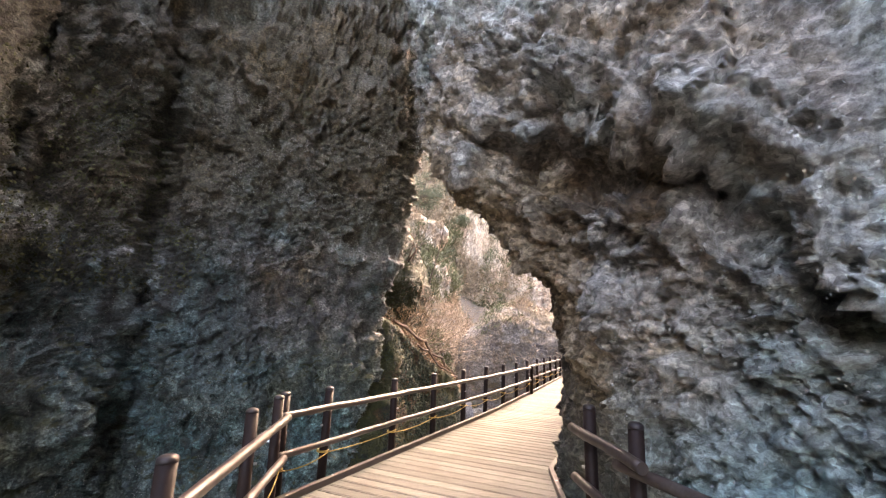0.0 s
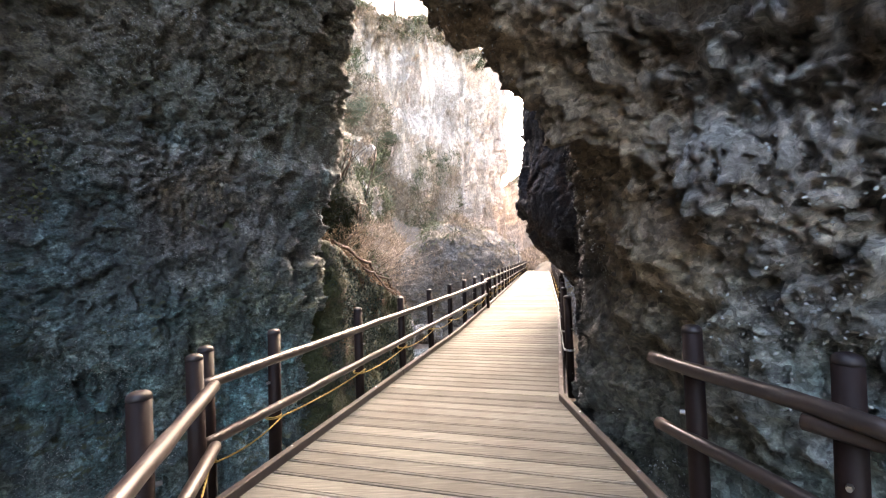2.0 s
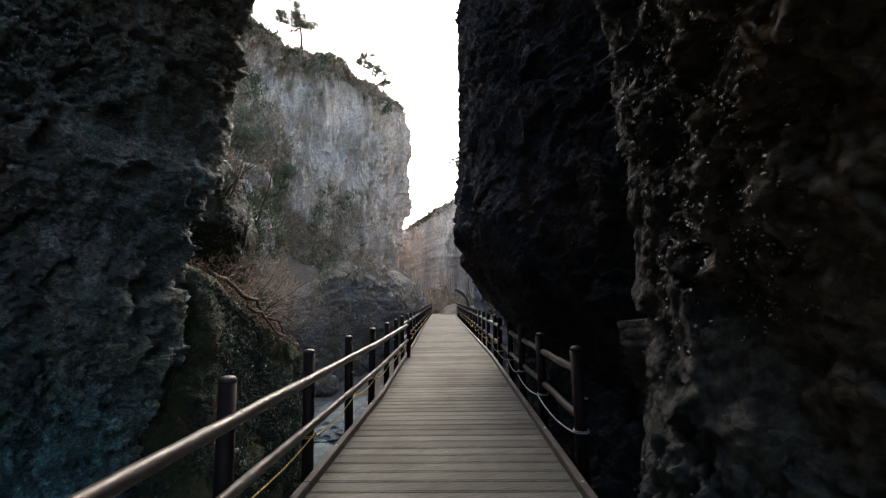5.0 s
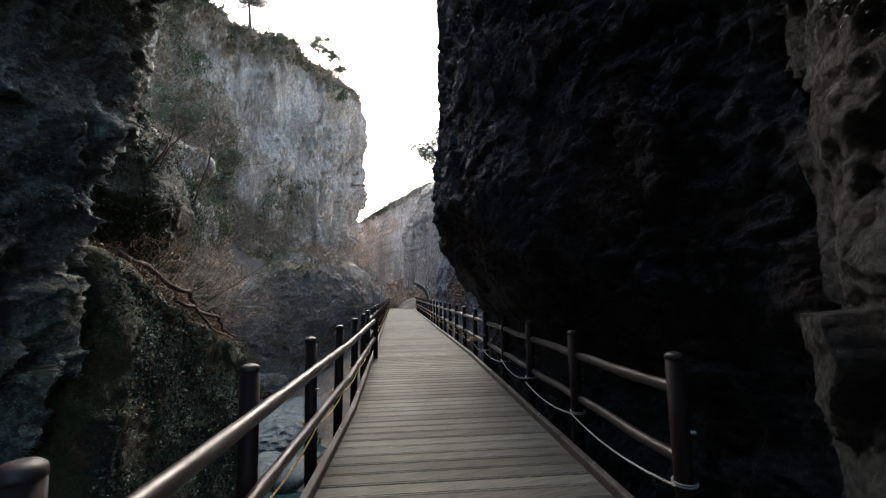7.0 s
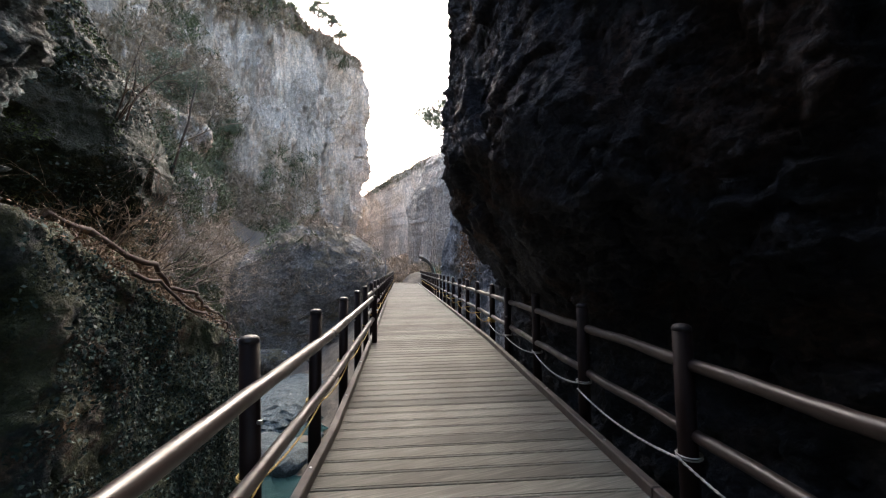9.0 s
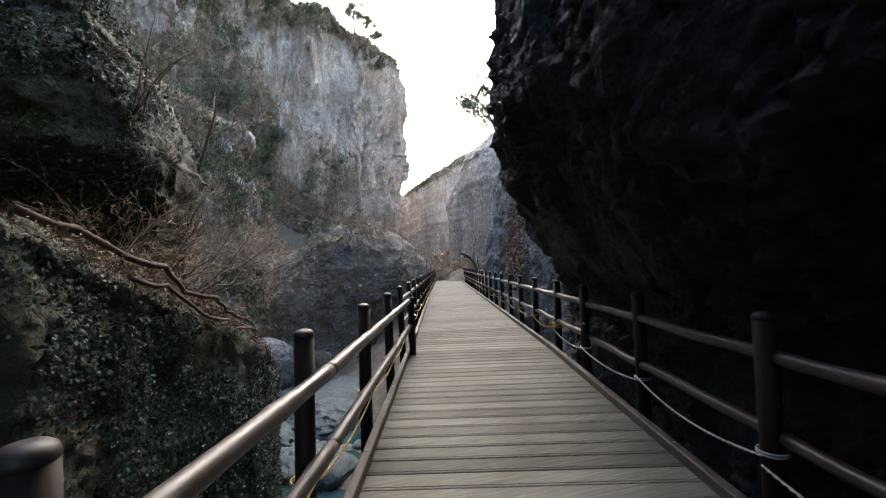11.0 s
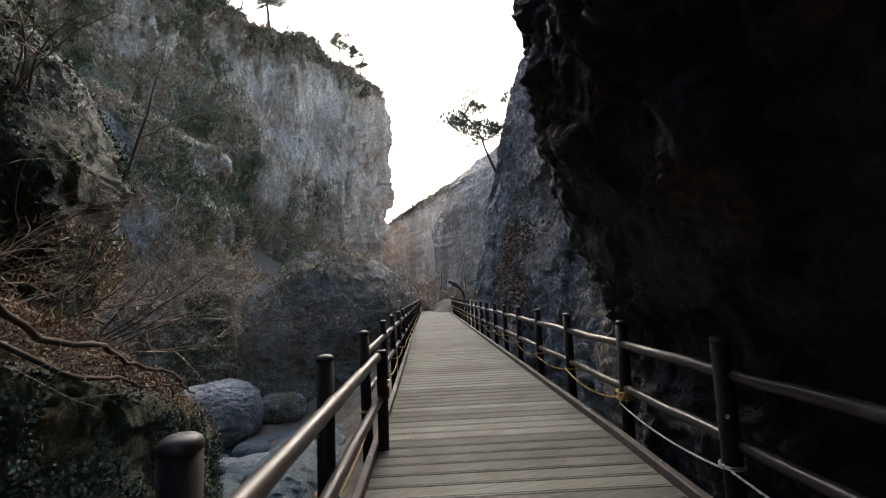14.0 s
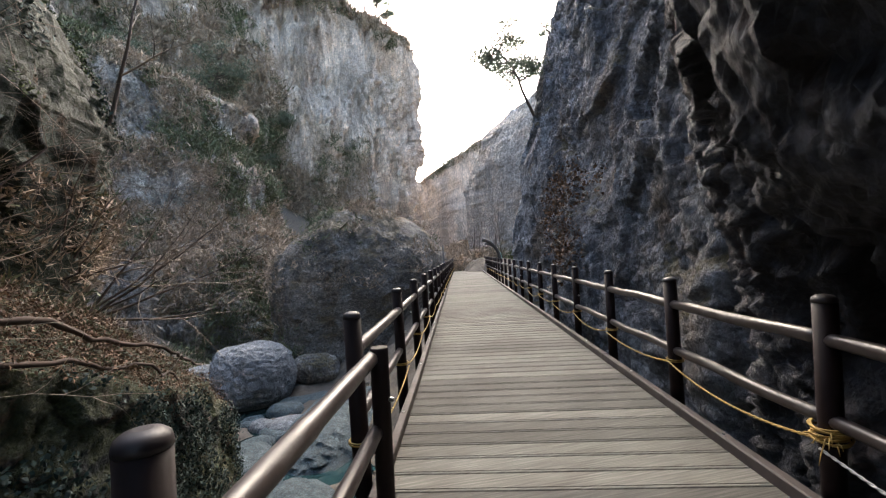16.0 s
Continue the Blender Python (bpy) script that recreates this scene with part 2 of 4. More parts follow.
def fbm(p, octaves=4, seed=0, gain=0.5):
    out, a = 0, 1.0
    for o in range(octaves):
        out = out + a * vnoise(p * 2.03 ** o + 17.3 * o, seed + o)
        a *= gain
    return out


def facets(p, seed=0, tilt=1.0):
    """Broken faces: every cell is a tilted flat chip. Returns the offset of its face and how near the cell's edge lies."""
    b = np.floor(p).astype(np.int64)
    d1 = np.full(len(p), 9.0)
    d2 = np.full(len(p), 9.0)
    val = np.zeros(len(p))
    for di in (-1, 0, 1):
        for dj in (-1, 0, 1):
            for dk in (-1, 0, 1):
                c = b + (di, dj, dk)
                q = [hash3(c[:, 0], c[:, 1], c[:, 2], seed + s) for s in range(7)]
                v = p - (c + np.stack(q[:3], 1))
                d = (v * v).sum(1)
                face = (v[:, 0] * (q[3] - 0.5) + v[:, 1] * (q[4] - 0.5) + v[:, 2] * (q[5] - 0.5)) * 2 * tilt + (q[6] - 0.5)
                near = d < d1
                d2 = np.where(near, d1, np.minimum(d2, d))
                val = np.where(near, face, val)
                d1 = np.where(near, d, d1)
    return val, np.sqrt(d2) - np.sqrt(d1)


def spline(points, n, closed=True):
    """n points at even steps along a smooth curve through the given ones."""
    p = np.array(points, float)
    m = len(p)
    t = np.linspace(0, m if closed else m - 1, 40 * m, endpoint=not closed)
    i = np.minimum(np.floor(t).astype(int), m - 1 if closed else m - 2)
    f = (t - i)[:, None]
    g = (lambda k: p[k % m]) if closed else (lambda k: p[np.clip(k, 0, m - 1)])
    a, b, c, d = g(i - 1), g(i), g(i + 1), g(i + 2)
    q = 0.5 * (2 * b + (c - a) * f + (2 * a - 5 * b + 4 * c - d) * f ** 2 + (3 * b - a - 3 * c + d) * f ** 3)
    if closed:
        q = np.vstack([q, q[:1]])
    s = np.concatenate([[0], np.cumsum(np.linalg.norm(np.diff(q, axis=0), axis=1))])
    u = np.linspace(0, s[-1], n, endpoint=not closed)
    return np.stack([np.interp(u, s, q[:, k]) for k in range(q.shape[1])], 1)


def steps(table, v):
    """Smooth values between the rows (place, value) of a table."""
    x, y = zip(*table)
    return np.interp(v, x, y)


def mesh_from(name, verts, faces, material, smooth=False):
    me = bpy.data.meshes.new(name)
    verts = np.ascontiguousarray(verts, np.float32)
    faces = np.ascontiguousarray(faces, np.int32)
    n, k = faces.shape
    me.vertices.add(len(verts))
    me.vertices.foreach_set("co", verts.ravel())
    me.loops.add(n * k)
    me.loops.foreach_set("vertex_index", faces.ravel())
    me.polygons.add(n)
    me.polygons.foreach_set("loop_start", np.arange(0, n * k, k, dtype=np.int32))
    me.polygons.foreach_set("loop_total", np.full(n, k, np.int32))
    me.update(calc_edges=True)
    if smooth:
        me.polygons.foreach_set("use_smooth", np.ones(n, bool))
    me.materials.append(material)
    return me


def crag(p, size, seed, blocky=1.0, stretch=(1, 1, 1)):
    """Relief of broken rock at a given block size, in metres."""
    q = p * np.array(stretch)
    q = q + 0.10 * size * np.stack([vnoise(q / size * 2.1 + 5, seed + 31), vnoise(q / size * 2.1 + 9, seed + 32), vnoise(q / size * 2.1 + 13, seed + 33)], 1)
    d = 0.5 * size * fbm(p / (2.8 * size), 3, seed)
    patch = np.clip(0.75 + 0.7 * vnoise(p / (1.9 * size), seed + 40), 0.25, 1.5)
    for part_size, amp, k in ((1.0, 0.30, 1), (0.42, 0.17, 2), (0.19, 0.125, 3), (0.09, 0.072, 4)):
        v, e = facets(q / (part_size * size) + 3.7 * k, seed + 8 * k, 1.25)
        d += amp * size * blocky * v * (patch if k > 1 else 1.0)
    crack = np.abs(fbm(q / (0.8 * size), 3, seed + 50))
    d -= 0.16 * size * np.exp(-(crack / 0.035) ** 2) * (vnoise(p / (1.2 * size), seed + 51) > -0.1)
    d += 0.05 * size * fbm(p / (0.12 * size), 2, seed + 7)
    return d


def rock(name, outline, z0, top, material, label, category="rock", lean=None, around=400, up=200, size=0.9, seed=1, relief=1.0, blocky=1.0, cap=14, dome=0.0, stretch=(1, 1, 1), dense=None, fine=None, strata=None, calm=None):
    """A rock body: an outline in plan raised from z0 to top(x, y), shifted by lean(x, y, z) and broken by relief.
    dense: (x, y, reach): where on the outline the mesh is finer."""
    ring = spline(outline, 4000)
    if dense:
        w = 0.12 + np.exp(-(((ring - np.array(dense[:2])) ** 2).sum(1)) / dense[2] ** 2)
        c = np.concatenate([[0], np.cumsum(w)])
        ring = ring[np.clip(np.searchsorted(c, np.linspace(0, c[-1], around, endpoint=False)), 0, 3999)]
    else:
        ring = ring[:: 4000 // around][:around]
    n = len(ring)
    mid = ring.mean(0)
    ztop = top(ring[:, 0], ring[:, 1]) if callable(top) else np.full(n, float(top))
    rows = []
    us = np.linspace(0, 1, up)
    if fine:
        w = np.interp(np.linspace(0, 1, 2000), [0, (fine[0] - z0) / (ztop.max() - z0), (fine[1] - z0) / (ztop.max() - z0), (fine[1] + 4 - z0) / (ztop.max() - z0), 1], [0.25, 1, 1, 0.22, 0.12])
        c = np.cumsum(w)
        us = np.interp(np.linspace(c[0], c[-1], up), c, np.linspace(0, 1, 2000))
    for u in us:
        z = z0 + (ztop - z0) * u
        rows.append(np.column_stack([ring, z]))
    for s in np.linspace(1, 0.02, cap + 1)[1:]:
        q = mid + (ring - mid) * s
        z = top(q[:, 0], q[:, 1]) if callable(top) else np.full(n, float(top))
        rows.append(np.column_stack([q, z + dome * (1 - s * s)]))
    g = np.array(rows)
    if lean:
        dx, dy = lean(g[..., 0], g[..., 1], g[..., 2])
        g[..., 0] += dx
        g[..., 1] += dy
    du = np.roll(g, -1, 1) - np.roll(g, 1, 1)
    dv = np.gradient(g, axis=0)
    nn = np.cross(du, dv)
    nn /= np.linalg.norm(nn, axis=2, keepdims=True) + 1e-9
    area = ((ring[:, 0] * np.roll(ring[:, 1], -1)) - (np.roll(ring[:, 0], -1) * ring[:, 1])).sum()
    if area < 0:
        nn = -nn
    p = g.reshape(-1, 3)
    d = relief * crag(p, size, seed, blocky, stretch)
    if calm:
        d *= steps(calm, p[:, 1])
    if strata:
        along, slope, amp = strata
        b = p[:, 2] - slope * p[:, 1] + 0.35 * fbm(p / 1.6, 3, seed + 60)
        q = np.column_stack([b / 0.62, (p[:, 1] + slope * p[:, 2]) / along, p[:, 0] * 0.3])
        r = vnoise(q, seed + 61) + 0.5 * vnoise(q * 2.1 + 4, seed + 62)
        d += amp * np.sign(r) * np.abs(r) ** 0.7 * np.clip((5.3 - p[:, 1]) / 1.2, 0, 1)
    v = p + nn.reshape(-1, 3) * d[:, None]
    m = len(rows)
    i, j = np.meshgrid(np.arange(m - 1), np.arange(n), indexing="ij")
    a, b = i * n + j, i * n + (j + 1) % n
    f = np.stack([a, b, b + n, a + n], -1).reshape(-1, 4)
    if area < 0:
        f = f[:, ::-1]
    ob = new(name, mesh_from(name, v, f, material))
    tagged(ob, label, category)
    return ob, v, nn.reshape(-1, 3)


# ---- ground, stream ----
def stream_x(y):
    return steps([(-60, 1.0), (0, -3.0), (14, -0.5), (24, -0.8), (34, -4.0), (50, -6.0), (90, 6.0), (140, 24.0), (300, 60.0)], y)


def ground_z(x, y):
    d = x - stream_x(y)
    bed = -6.8 + steps([(-60, 0.0), (42, 0.0), (60, 0.5), (140, 6.0), (400, 20.0)], y)
    right = steps([(0, 0.0), (4, 0.4), (8, 2.6), (12, 5.4), (17, 6.0), (27, 6.7), (38, 11.2), (60, 26.0), (140, 62.0), (900, 132.0)], d)
    left = steps([(0, 0.0), (4, 0.6), (8, 3.2), (16, 10.5), (40, 29.0), (90, 57.0), (900, 152.0)], -d)
    p = np.column_stack([x, y, np.zeros(len(x))])
    rough = 0.35 * fbm(p / 2.2, 4, 3) + np.clip(np.abs(d) / 12, 0, 4) * 0.9 * fbm(p / 14, 4, 5)
    return bed + np.where(d > 0, right, left) + rough


def build_ground():
    u = np.linspace(-1, 1, 320)
    gx = 4 + np.sign(u) * (26 * np.abs(u) + 1200 * np.abs(u) ** 6)
    gy = 32 + np.sign(u) * (60 * np.abs(u) + 1300 * np.abs(u) ** 6)
    X, Y = np.meshgrid(gx, gy)
    x, y = X.ravel(), Y.ravel()
    n = len(u)
    i, j = np.meshgrid(np.arange(n - 1), np.arange(n - 1), indexing="ij")
    a = i * n + j
    f = np.stack([a, a + 1, a + n + 1, a + n], -1).reshape(-1, 4)
    ob = new("ground", mesh_from("ground", np.column_stack([x, y, ground_z(x, y)]), f, GROUND, True))
    tagged(ob, "brown and grey floor of a narrow gorge", "ground", kind="structure")


build_ground()


def build_water():
    ys = np.linspace(-30, 60, 90)
    w = 3.4 + 0.9 * np.sin(ys * 0.9) + 0.5 * np.sin(ys * 2.3 + 1)
    c = stream_x(ys)
    v, f = [], []
    for k, y in enumerate(ys):
        v += [(c[k] - w[k], y, -6.45), (c[k] + w[k], y, -6.45)]
        if k:
            f.append((2 * k - 2, 2 * k - 1, 2 * k + 1, 2 * k))
    ob = new("water", mesh_from("water", v, f, WATER))
    tagged(ob, "still green stream water on the gorge floor", "water", kind="structure")


build_water()

# ---- rock walls ----
# Outline from (-7.4, 3.9) back is unseen, closed in to shade the left block.
LEFT_OUT = [(-3.35, 12.1), (-3.75, 11.1), (-4.6, 10.15), (-5.6, 9.1), (-6.7, 8.2), (-7.5, 7.5), (-8.1, 6.6), (-8.4, 5.3), (-7.4, 3.9), (-6.0, 1.8), (-5.3, -2), (-5.2, -10), (-14, -15), (-22, -8), (-22, 12), (-14, 16), (-7.2, 14.2), (-4.3, 13.1)]


def left_lean(x, y, z):
    a = steps([(-5, -0.5), (-1, -0.55), (0.4, 0.0), (1.5, -0.1), (2.7, 0.05), (3.4, 0.45), (5.5, 0.68), (8.4, 1.35), (16, 2.0), (32, 1.6)], z)
    w = np.exp(-((x + 4) ** 2 + (y - 11) ** 2) / 60)
    t = ((x + 7.6) + (y - 7.3)) * 0.707
    g = 0.75 * np.exp(-((t + 0.06 * z - 0.2) / 0.22) ** 2) * (x < -5) * (y < 10)
    step = 0.45 * np.clip(-t * 2, 0, 1) * (x < -7) * (x > -12) * (y > 5)
    return a * w - 0.707 * g + 0.707 * step, -0.5 * a * w + 0.707 * g - 0.707 * step


# Unseen top: cut low behind to admit light, raised ahead to shade the gorge.
left_wall, LV, LN = rock("rock_wall", LEFT_OUT, -8.0, lambda x, y: steps([(-8, 8.5), (-2, 9.5), (2, 12.0), (6.5, 24.0), (12, 28.0)], y), GREY_MOSS, "tall grey pitted rock wall with damp streaks and moss", "rock wall", left_lean, 640, 520, 0.55, 3, 0.75, 1.35, dense=(-5.5, 9.5, 5.5), fine=(-0.5, 7.5))

NEAR_OUT = [(1.42, 4.9), (1.55, 4.2), (1.78, 3.6), (2.0, 3.0), (2.3, 2.3), (3.1, 1.0), (4.3, -1.5), (5.0, -8), (9, -13), (18, -9), (18, 4), (9, 6.2), (4.6, 6.25), (2.7, 6.05), (1.95, 5.75), (1.52, 5.35)]


def near_lean(x, y, z):
    a = steps([(-5, 0.4), (0, 0.02), (1.2, -0.1), (1.8, -0.3), (2.1, -0.48), (2.4, -0.6), (2.7, -0.78), (3.0, -0.98), (3.3, -1.22), (3.6, -1.45), (3.9, -1.65), (4.6, -2.0), (9, -2.3), (14, -2.1)], z)
    w = np.exp(-((y - 3.6) / np.where(y > 3.6, 0.75, 1.3)) ** 2) * np.clip((7.0 - x) / 5, 0, 1)
    s = np.clip((5.5 - x) / 4, 0, 1) * np.clip((z - 2.0) / 6, 0, 1.2) * np.exp(-((y - 1.0) / 3.5) ** 2)
    lip = steps([(0.5, -0.3), (0.9, 0.4), (1.2, 1.1), (1.35, 1.55), (1.64, 2.05), (1.8, 2.5), (2.0, 2.8), (2.43, 3.3), (3.2, 4.0)], y)
    e = z - lip + 0.12 * np.sin(5 * y) + 0.06 * np.sin(11 * y + 2)
    fade = np.clip((y - 0.2) / 0.6, 0, 1) * np.clip((3.4 - y) / 0.8, 0, 1) * np.clip((6.0 - x) / 2, 0, 1)
    hollow = fade * (0.42 * np.exp(-((e + 0.16) / 0.26) ** 2) - 0.34 * np.clip(e / 0.16, 0, 1) * np.exp(-np.clip(e, 0, 9) / 1.6))
    return a * w - 0.9 * s + 0.88 * hollow, 0.35 * s + 0.40 * hollow


# The unseen top is raised to shade the opposite wall.
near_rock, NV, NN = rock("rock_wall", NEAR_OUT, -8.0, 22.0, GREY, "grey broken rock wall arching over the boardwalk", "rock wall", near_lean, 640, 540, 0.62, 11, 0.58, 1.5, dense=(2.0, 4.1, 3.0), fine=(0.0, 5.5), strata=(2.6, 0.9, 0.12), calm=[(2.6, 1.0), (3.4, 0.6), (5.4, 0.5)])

SECOND_OUT = [(3.2, 6.1), (3.25, 7.0), (3.15, 8.2), (3.1, 9.3), (3.3, 10.6), (3.65, 12.0), (4.0, 13.2), (4.3, 14.2), (5.2, 15.0), (9, 15.6), (17, 15), (18, 9), (12, 6.2), (6, 5.9)]


def second_lean(x, y, z):
    a = steps([(-5, 0.5), (0.4, 0.1), (0.9, 0.0), (1.4, -0.4), (2.2, -0.95), (2.9, -1.3), (4.5, -1.2), (6, -1.08), (8.2, -1.05), (14, -0.9)], z)
    w = steps([(6.5, 0.1), (8, 0.25), (9, 0.5), (10, 0.82), (11, 0.95), (12.6, 1.09), (13.4, 0.95), (14.2, 0.45), (16, 0.1)], y) * np.clip((9 - x) / 5, 0, 1)
    return a * w, 0 * a


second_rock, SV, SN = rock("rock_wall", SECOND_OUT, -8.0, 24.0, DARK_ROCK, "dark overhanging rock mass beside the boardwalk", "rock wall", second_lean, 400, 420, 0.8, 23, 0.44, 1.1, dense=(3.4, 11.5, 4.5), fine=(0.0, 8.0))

THIRD_OUT = [(6.9, 16.6), (7.3, 18.5), (7.9, 21.5), (8.2, 24), (8.7, 27), (9.2, 30), (10.2, 33.5), (13, 36.5), (22, 39), (34, 36), (34, 18), (20, 13), (11, 14.8)]


def third_lean(x, y, z):
    a = steps([(-5, -0.6), (1, 0.0), (3, 0.1), (6, 0.6), (8, 1.2), (10, 1.7), (13.5, 3.2), (22, 7.0)], z)
    return a, 0.25 * a


third_rock, TV, TN = rock("rock_wall", THIRD_OUT, -8.0, lambda x, y: 15 + 0.5 * np.clip(x - 9, 0, 22), BLUE_ROCK, "grey blue cliff with dry growth on its ledges", "cliff", third_lean, 420, 240, 1.7, 31, 0.45, 0.9, dense=(9, 28, 10))

LEDGE_OUT = [(-3.4, 12.6), (-2.75, 14.2), (-2.35, 15.8), (-1.95, 17.4), (-1.7, 19.0), (-1.75, 20.6), (-1.85, 22.2), (-2.2, 23.8), (-4.2, 25.4), (-8, 26), (-12, 21), (-11, 14), (-6, 12.0)]


def ledge_top(x, y):
    return 0.36 - 0.307 * (y - 17) - 0.16 * np.clip(16.6 - y, 0, 4) + 0.95 * np.clip(-2.0 - x, -0.6, 1.2) + 0.25 * np.clip(-4.5 - x, 0, 6) - 0.35 * np.clip(y - 21.0, 0, 6)


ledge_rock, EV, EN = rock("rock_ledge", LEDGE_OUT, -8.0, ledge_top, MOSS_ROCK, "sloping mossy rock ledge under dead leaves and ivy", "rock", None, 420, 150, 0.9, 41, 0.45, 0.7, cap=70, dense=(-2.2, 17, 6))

HUMP_OUT = [(-3.6, 20.8), (-3.9, 19.0), (-5.2, 17.8), (-7.5, 17.6), (-9.6, 19.4), (-9.8, 22.5), (-7.8, 24.6), (-5.2, 24.2), (-3.9, 22.6)]


def hump_lean(x, y, z):
    s = steps([(-0.4, -0.22), (1, -0.22), (2.6, -0.19), (3.4, -0.11), (4.4, 0.0), (5.5, -0.10), (6.5, -0.26), (7.7, -0.5), (9, -0.8), (10.5, -0.98)], z)
    return (x + 6.7) * s, (y - 21) * s


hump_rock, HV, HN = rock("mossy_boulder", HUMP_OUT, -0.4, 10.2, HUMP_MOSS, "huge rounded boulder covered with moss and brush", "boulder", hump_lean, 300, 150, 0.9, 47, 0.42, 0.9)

DOME_OUT = [(9.0, 46.5), (7.0, 42.5), (2.5, 40.6), (-2.2, 41.0), (-4.8, 44.5), (-4.6, 49), (0, 53), (6.5, 52)]


def dome_lean(x, y, z):
    s = steps([(-5, 0.06), (-1, 0.0), (1.5, -0.06), (3.0, -0.2), (4.2, -0.42), (5.0, -0.66), (5.8, -0.95)], z)
    return (x - 2.0) * s, (y - 46.5) * s


dome_rock, DV, DN = rock("rock_dome", DOME_OUT, -8.0, 5.6, DOME_ROCK, "rounded grey rock dome with scrub on its flank", "rock", dome_lean, 300, 140, 1.6, 53, 0.4, 0.7)

BANK_OUT = [(-5.2, 55), (-6.6, 50.5), (-11, 47.5), (-19, 43), (-31, 38), (-50, 36), (-62, 52), (-40, 78), (-18, 80), (-6, 66)]


def bank_lean(x, y, z):
    a = np.clip(z + 3, 0, 40)
    return -0.30 * a + 0.8 * np.sin(z * 0.7), 0.42 * a


bank_rock, BV, BN = rock("rock_slope", BANK_OUT, -8.0, lambda x, y: 20 + 0.62 * np.clip(-6 - x, 0, 45), SLOPE_ROCK, "steep grey rock slope grown over with brush", "rock slope", bank_lean, 460, 220, 2.4, 57, 0.6, 1.1, stretch=(1.2, 1.2, 0.45), dense=(-14, 46, 16), cap=24)

CLIFF_OUT = [(20.0, 121), (11.5, 113.5), (0, 109), (-12, 104), (-26, 96), (-44, 86), (-66, 72), (-110, 62), (-170, 120), (-120, 230), (-20, 240), (12, 190), (18.5, 138)]


def cliff_top(x, y):
    return steps([(-120, 92), (-60, 84), (-33, 76), (-18, 71), (-8, 67), (2, 69), (8, 65), (16, 62), (22, 56)], x) + 0.1 * np.clip(y - 125, 0, 90)


def cliff_lean(x, y, z):
    a = steps([(-5, -6), (12, -5.0), (20, -2.2), (31, -0.8), (47, 0.5), (56, -0.3), (64, -3.0)], z)
    w = np.exp(-(((x - 19) / 14) ** 2))
    back = np.clip(z / 70, 0, 1) * 8.0
    return a * w, back * np.exp(-((y - 95) / 40) ** 2)


big_cliff, CV, CN = rock("cliff", CLIFF_OUT, -8.0, cliff_top, CLIFF, "towering pale fluted cliff with brush along its top", "cliff", cliff_lean, 760, 260, 5.5, 61, 0.85, 1.25, stretch=(1.4, 1.4, 0.24), dense=(-10, 100, 60))

PALE_OUT = [(19.6, 70), (21.0, 63), (26, 58), (38, 52), (70, 55), (80, 90), (50, 110), (28, 100), (21.0, 82)]


def pale_lean(x, y, z):
    a = steps([(-5, -0.5), (7, 0.0), (14, 0.6), (19, 2.6), (24, 6.5), (36, 16)], z)
    return a * np.exp(-((x - 20) / 25) ** 2), 0 * a


pale_cliff, PV, PN = rock("cliff", PALE_OUT, -5.0, lambda x, y: 22 + 0.75 * np.clip(x - 20, 0, 40), CLIFF, "smooth pale cliff beyond the end of the boardwalk", "cliff", pale_lean, 260, 150, 4.0, 67, 0.4, 0.8, stretch=(1.2, 1.2, 0.45))

RIDGE_OUT = [(15, 235), (30, 205), (60, 190), (110, 185), (200, 190), (230, 300), (120, 360), (30, 320)]
ridge, RV, RN = rock("cliff", RIDGE_OUT, -4.0, lambda x, y: steps([(10, 24), (24, 31), (40, 42), (62, 54), (72, 58), (120, 84), (230, 110)], x), CLIFF, "hazy distant ridge with bare cliffs and brush on top", "cliff", None, 300, 110, 8.0, 71, 0.35, 0.8, stretch=(1.2, 1.2, 0.5))


# ---- helpers for things ----
def part(name, bm, material, parent=None, label=""):
    me = bpy.data.meshes.new(name)
    bm.to_mesh(me)
    bm.free()
    me.materials.append(material)
    ob = new(name, me)
    if parent:
        ob.parent = parent
    if label:
        ob["label"] = label
    return ob


def piece(name, me, parent, label=""):
    ob = new(name, me)
    ob.parent = parent
    if label:
        ob["label"] = label
    return ob


def thing(name, label, category, at=(0, 0, 0), group=""):
    e = new(name)
    e.location = at
    return tagged(e, label, category, group)


def tube_data(points, radii, sides=8, caps=True):
    """Vertices and faces of a round bar along points."""
    p = np.array(points, float)
    r = np.full(len(p), radii) if np.isscalar(radii) else np.array(radii, float)
    t = np.gradient(p, axis=0)
    t /= np.linalg.norm(t, axis=1, keepdims=True) + 1e-12
    ref = np.array([0, 0, 1.0]) if abs(t[0][2]) < 0.9 else np.array([1.0, 0, 0])
    a = np.cross(t, ref)
    a /= np.linalg.norm(a, axis=1, keepdims=True) + 1e-12
    b = np.cross(a, t)
    ang = np.linspace(0, 2 * np.pi, sides, endpoint=False)
    v = p[:, None] + r[:, None, None] * (np.cos(ang)[None, :, None] * a[:, None] + np.sin(ang)[None, :, None] * b[:, None])
    f = []
    for i in range(len(p) - 1):
        for j in range(sides):
            k = (j + 1) % sides
            f.append((i * sides + j, i * sides + k, (i + 1) * sides + k, (i + 1) * sides + j))
    return v.reshape(-1, 3), f, sides, len(p)


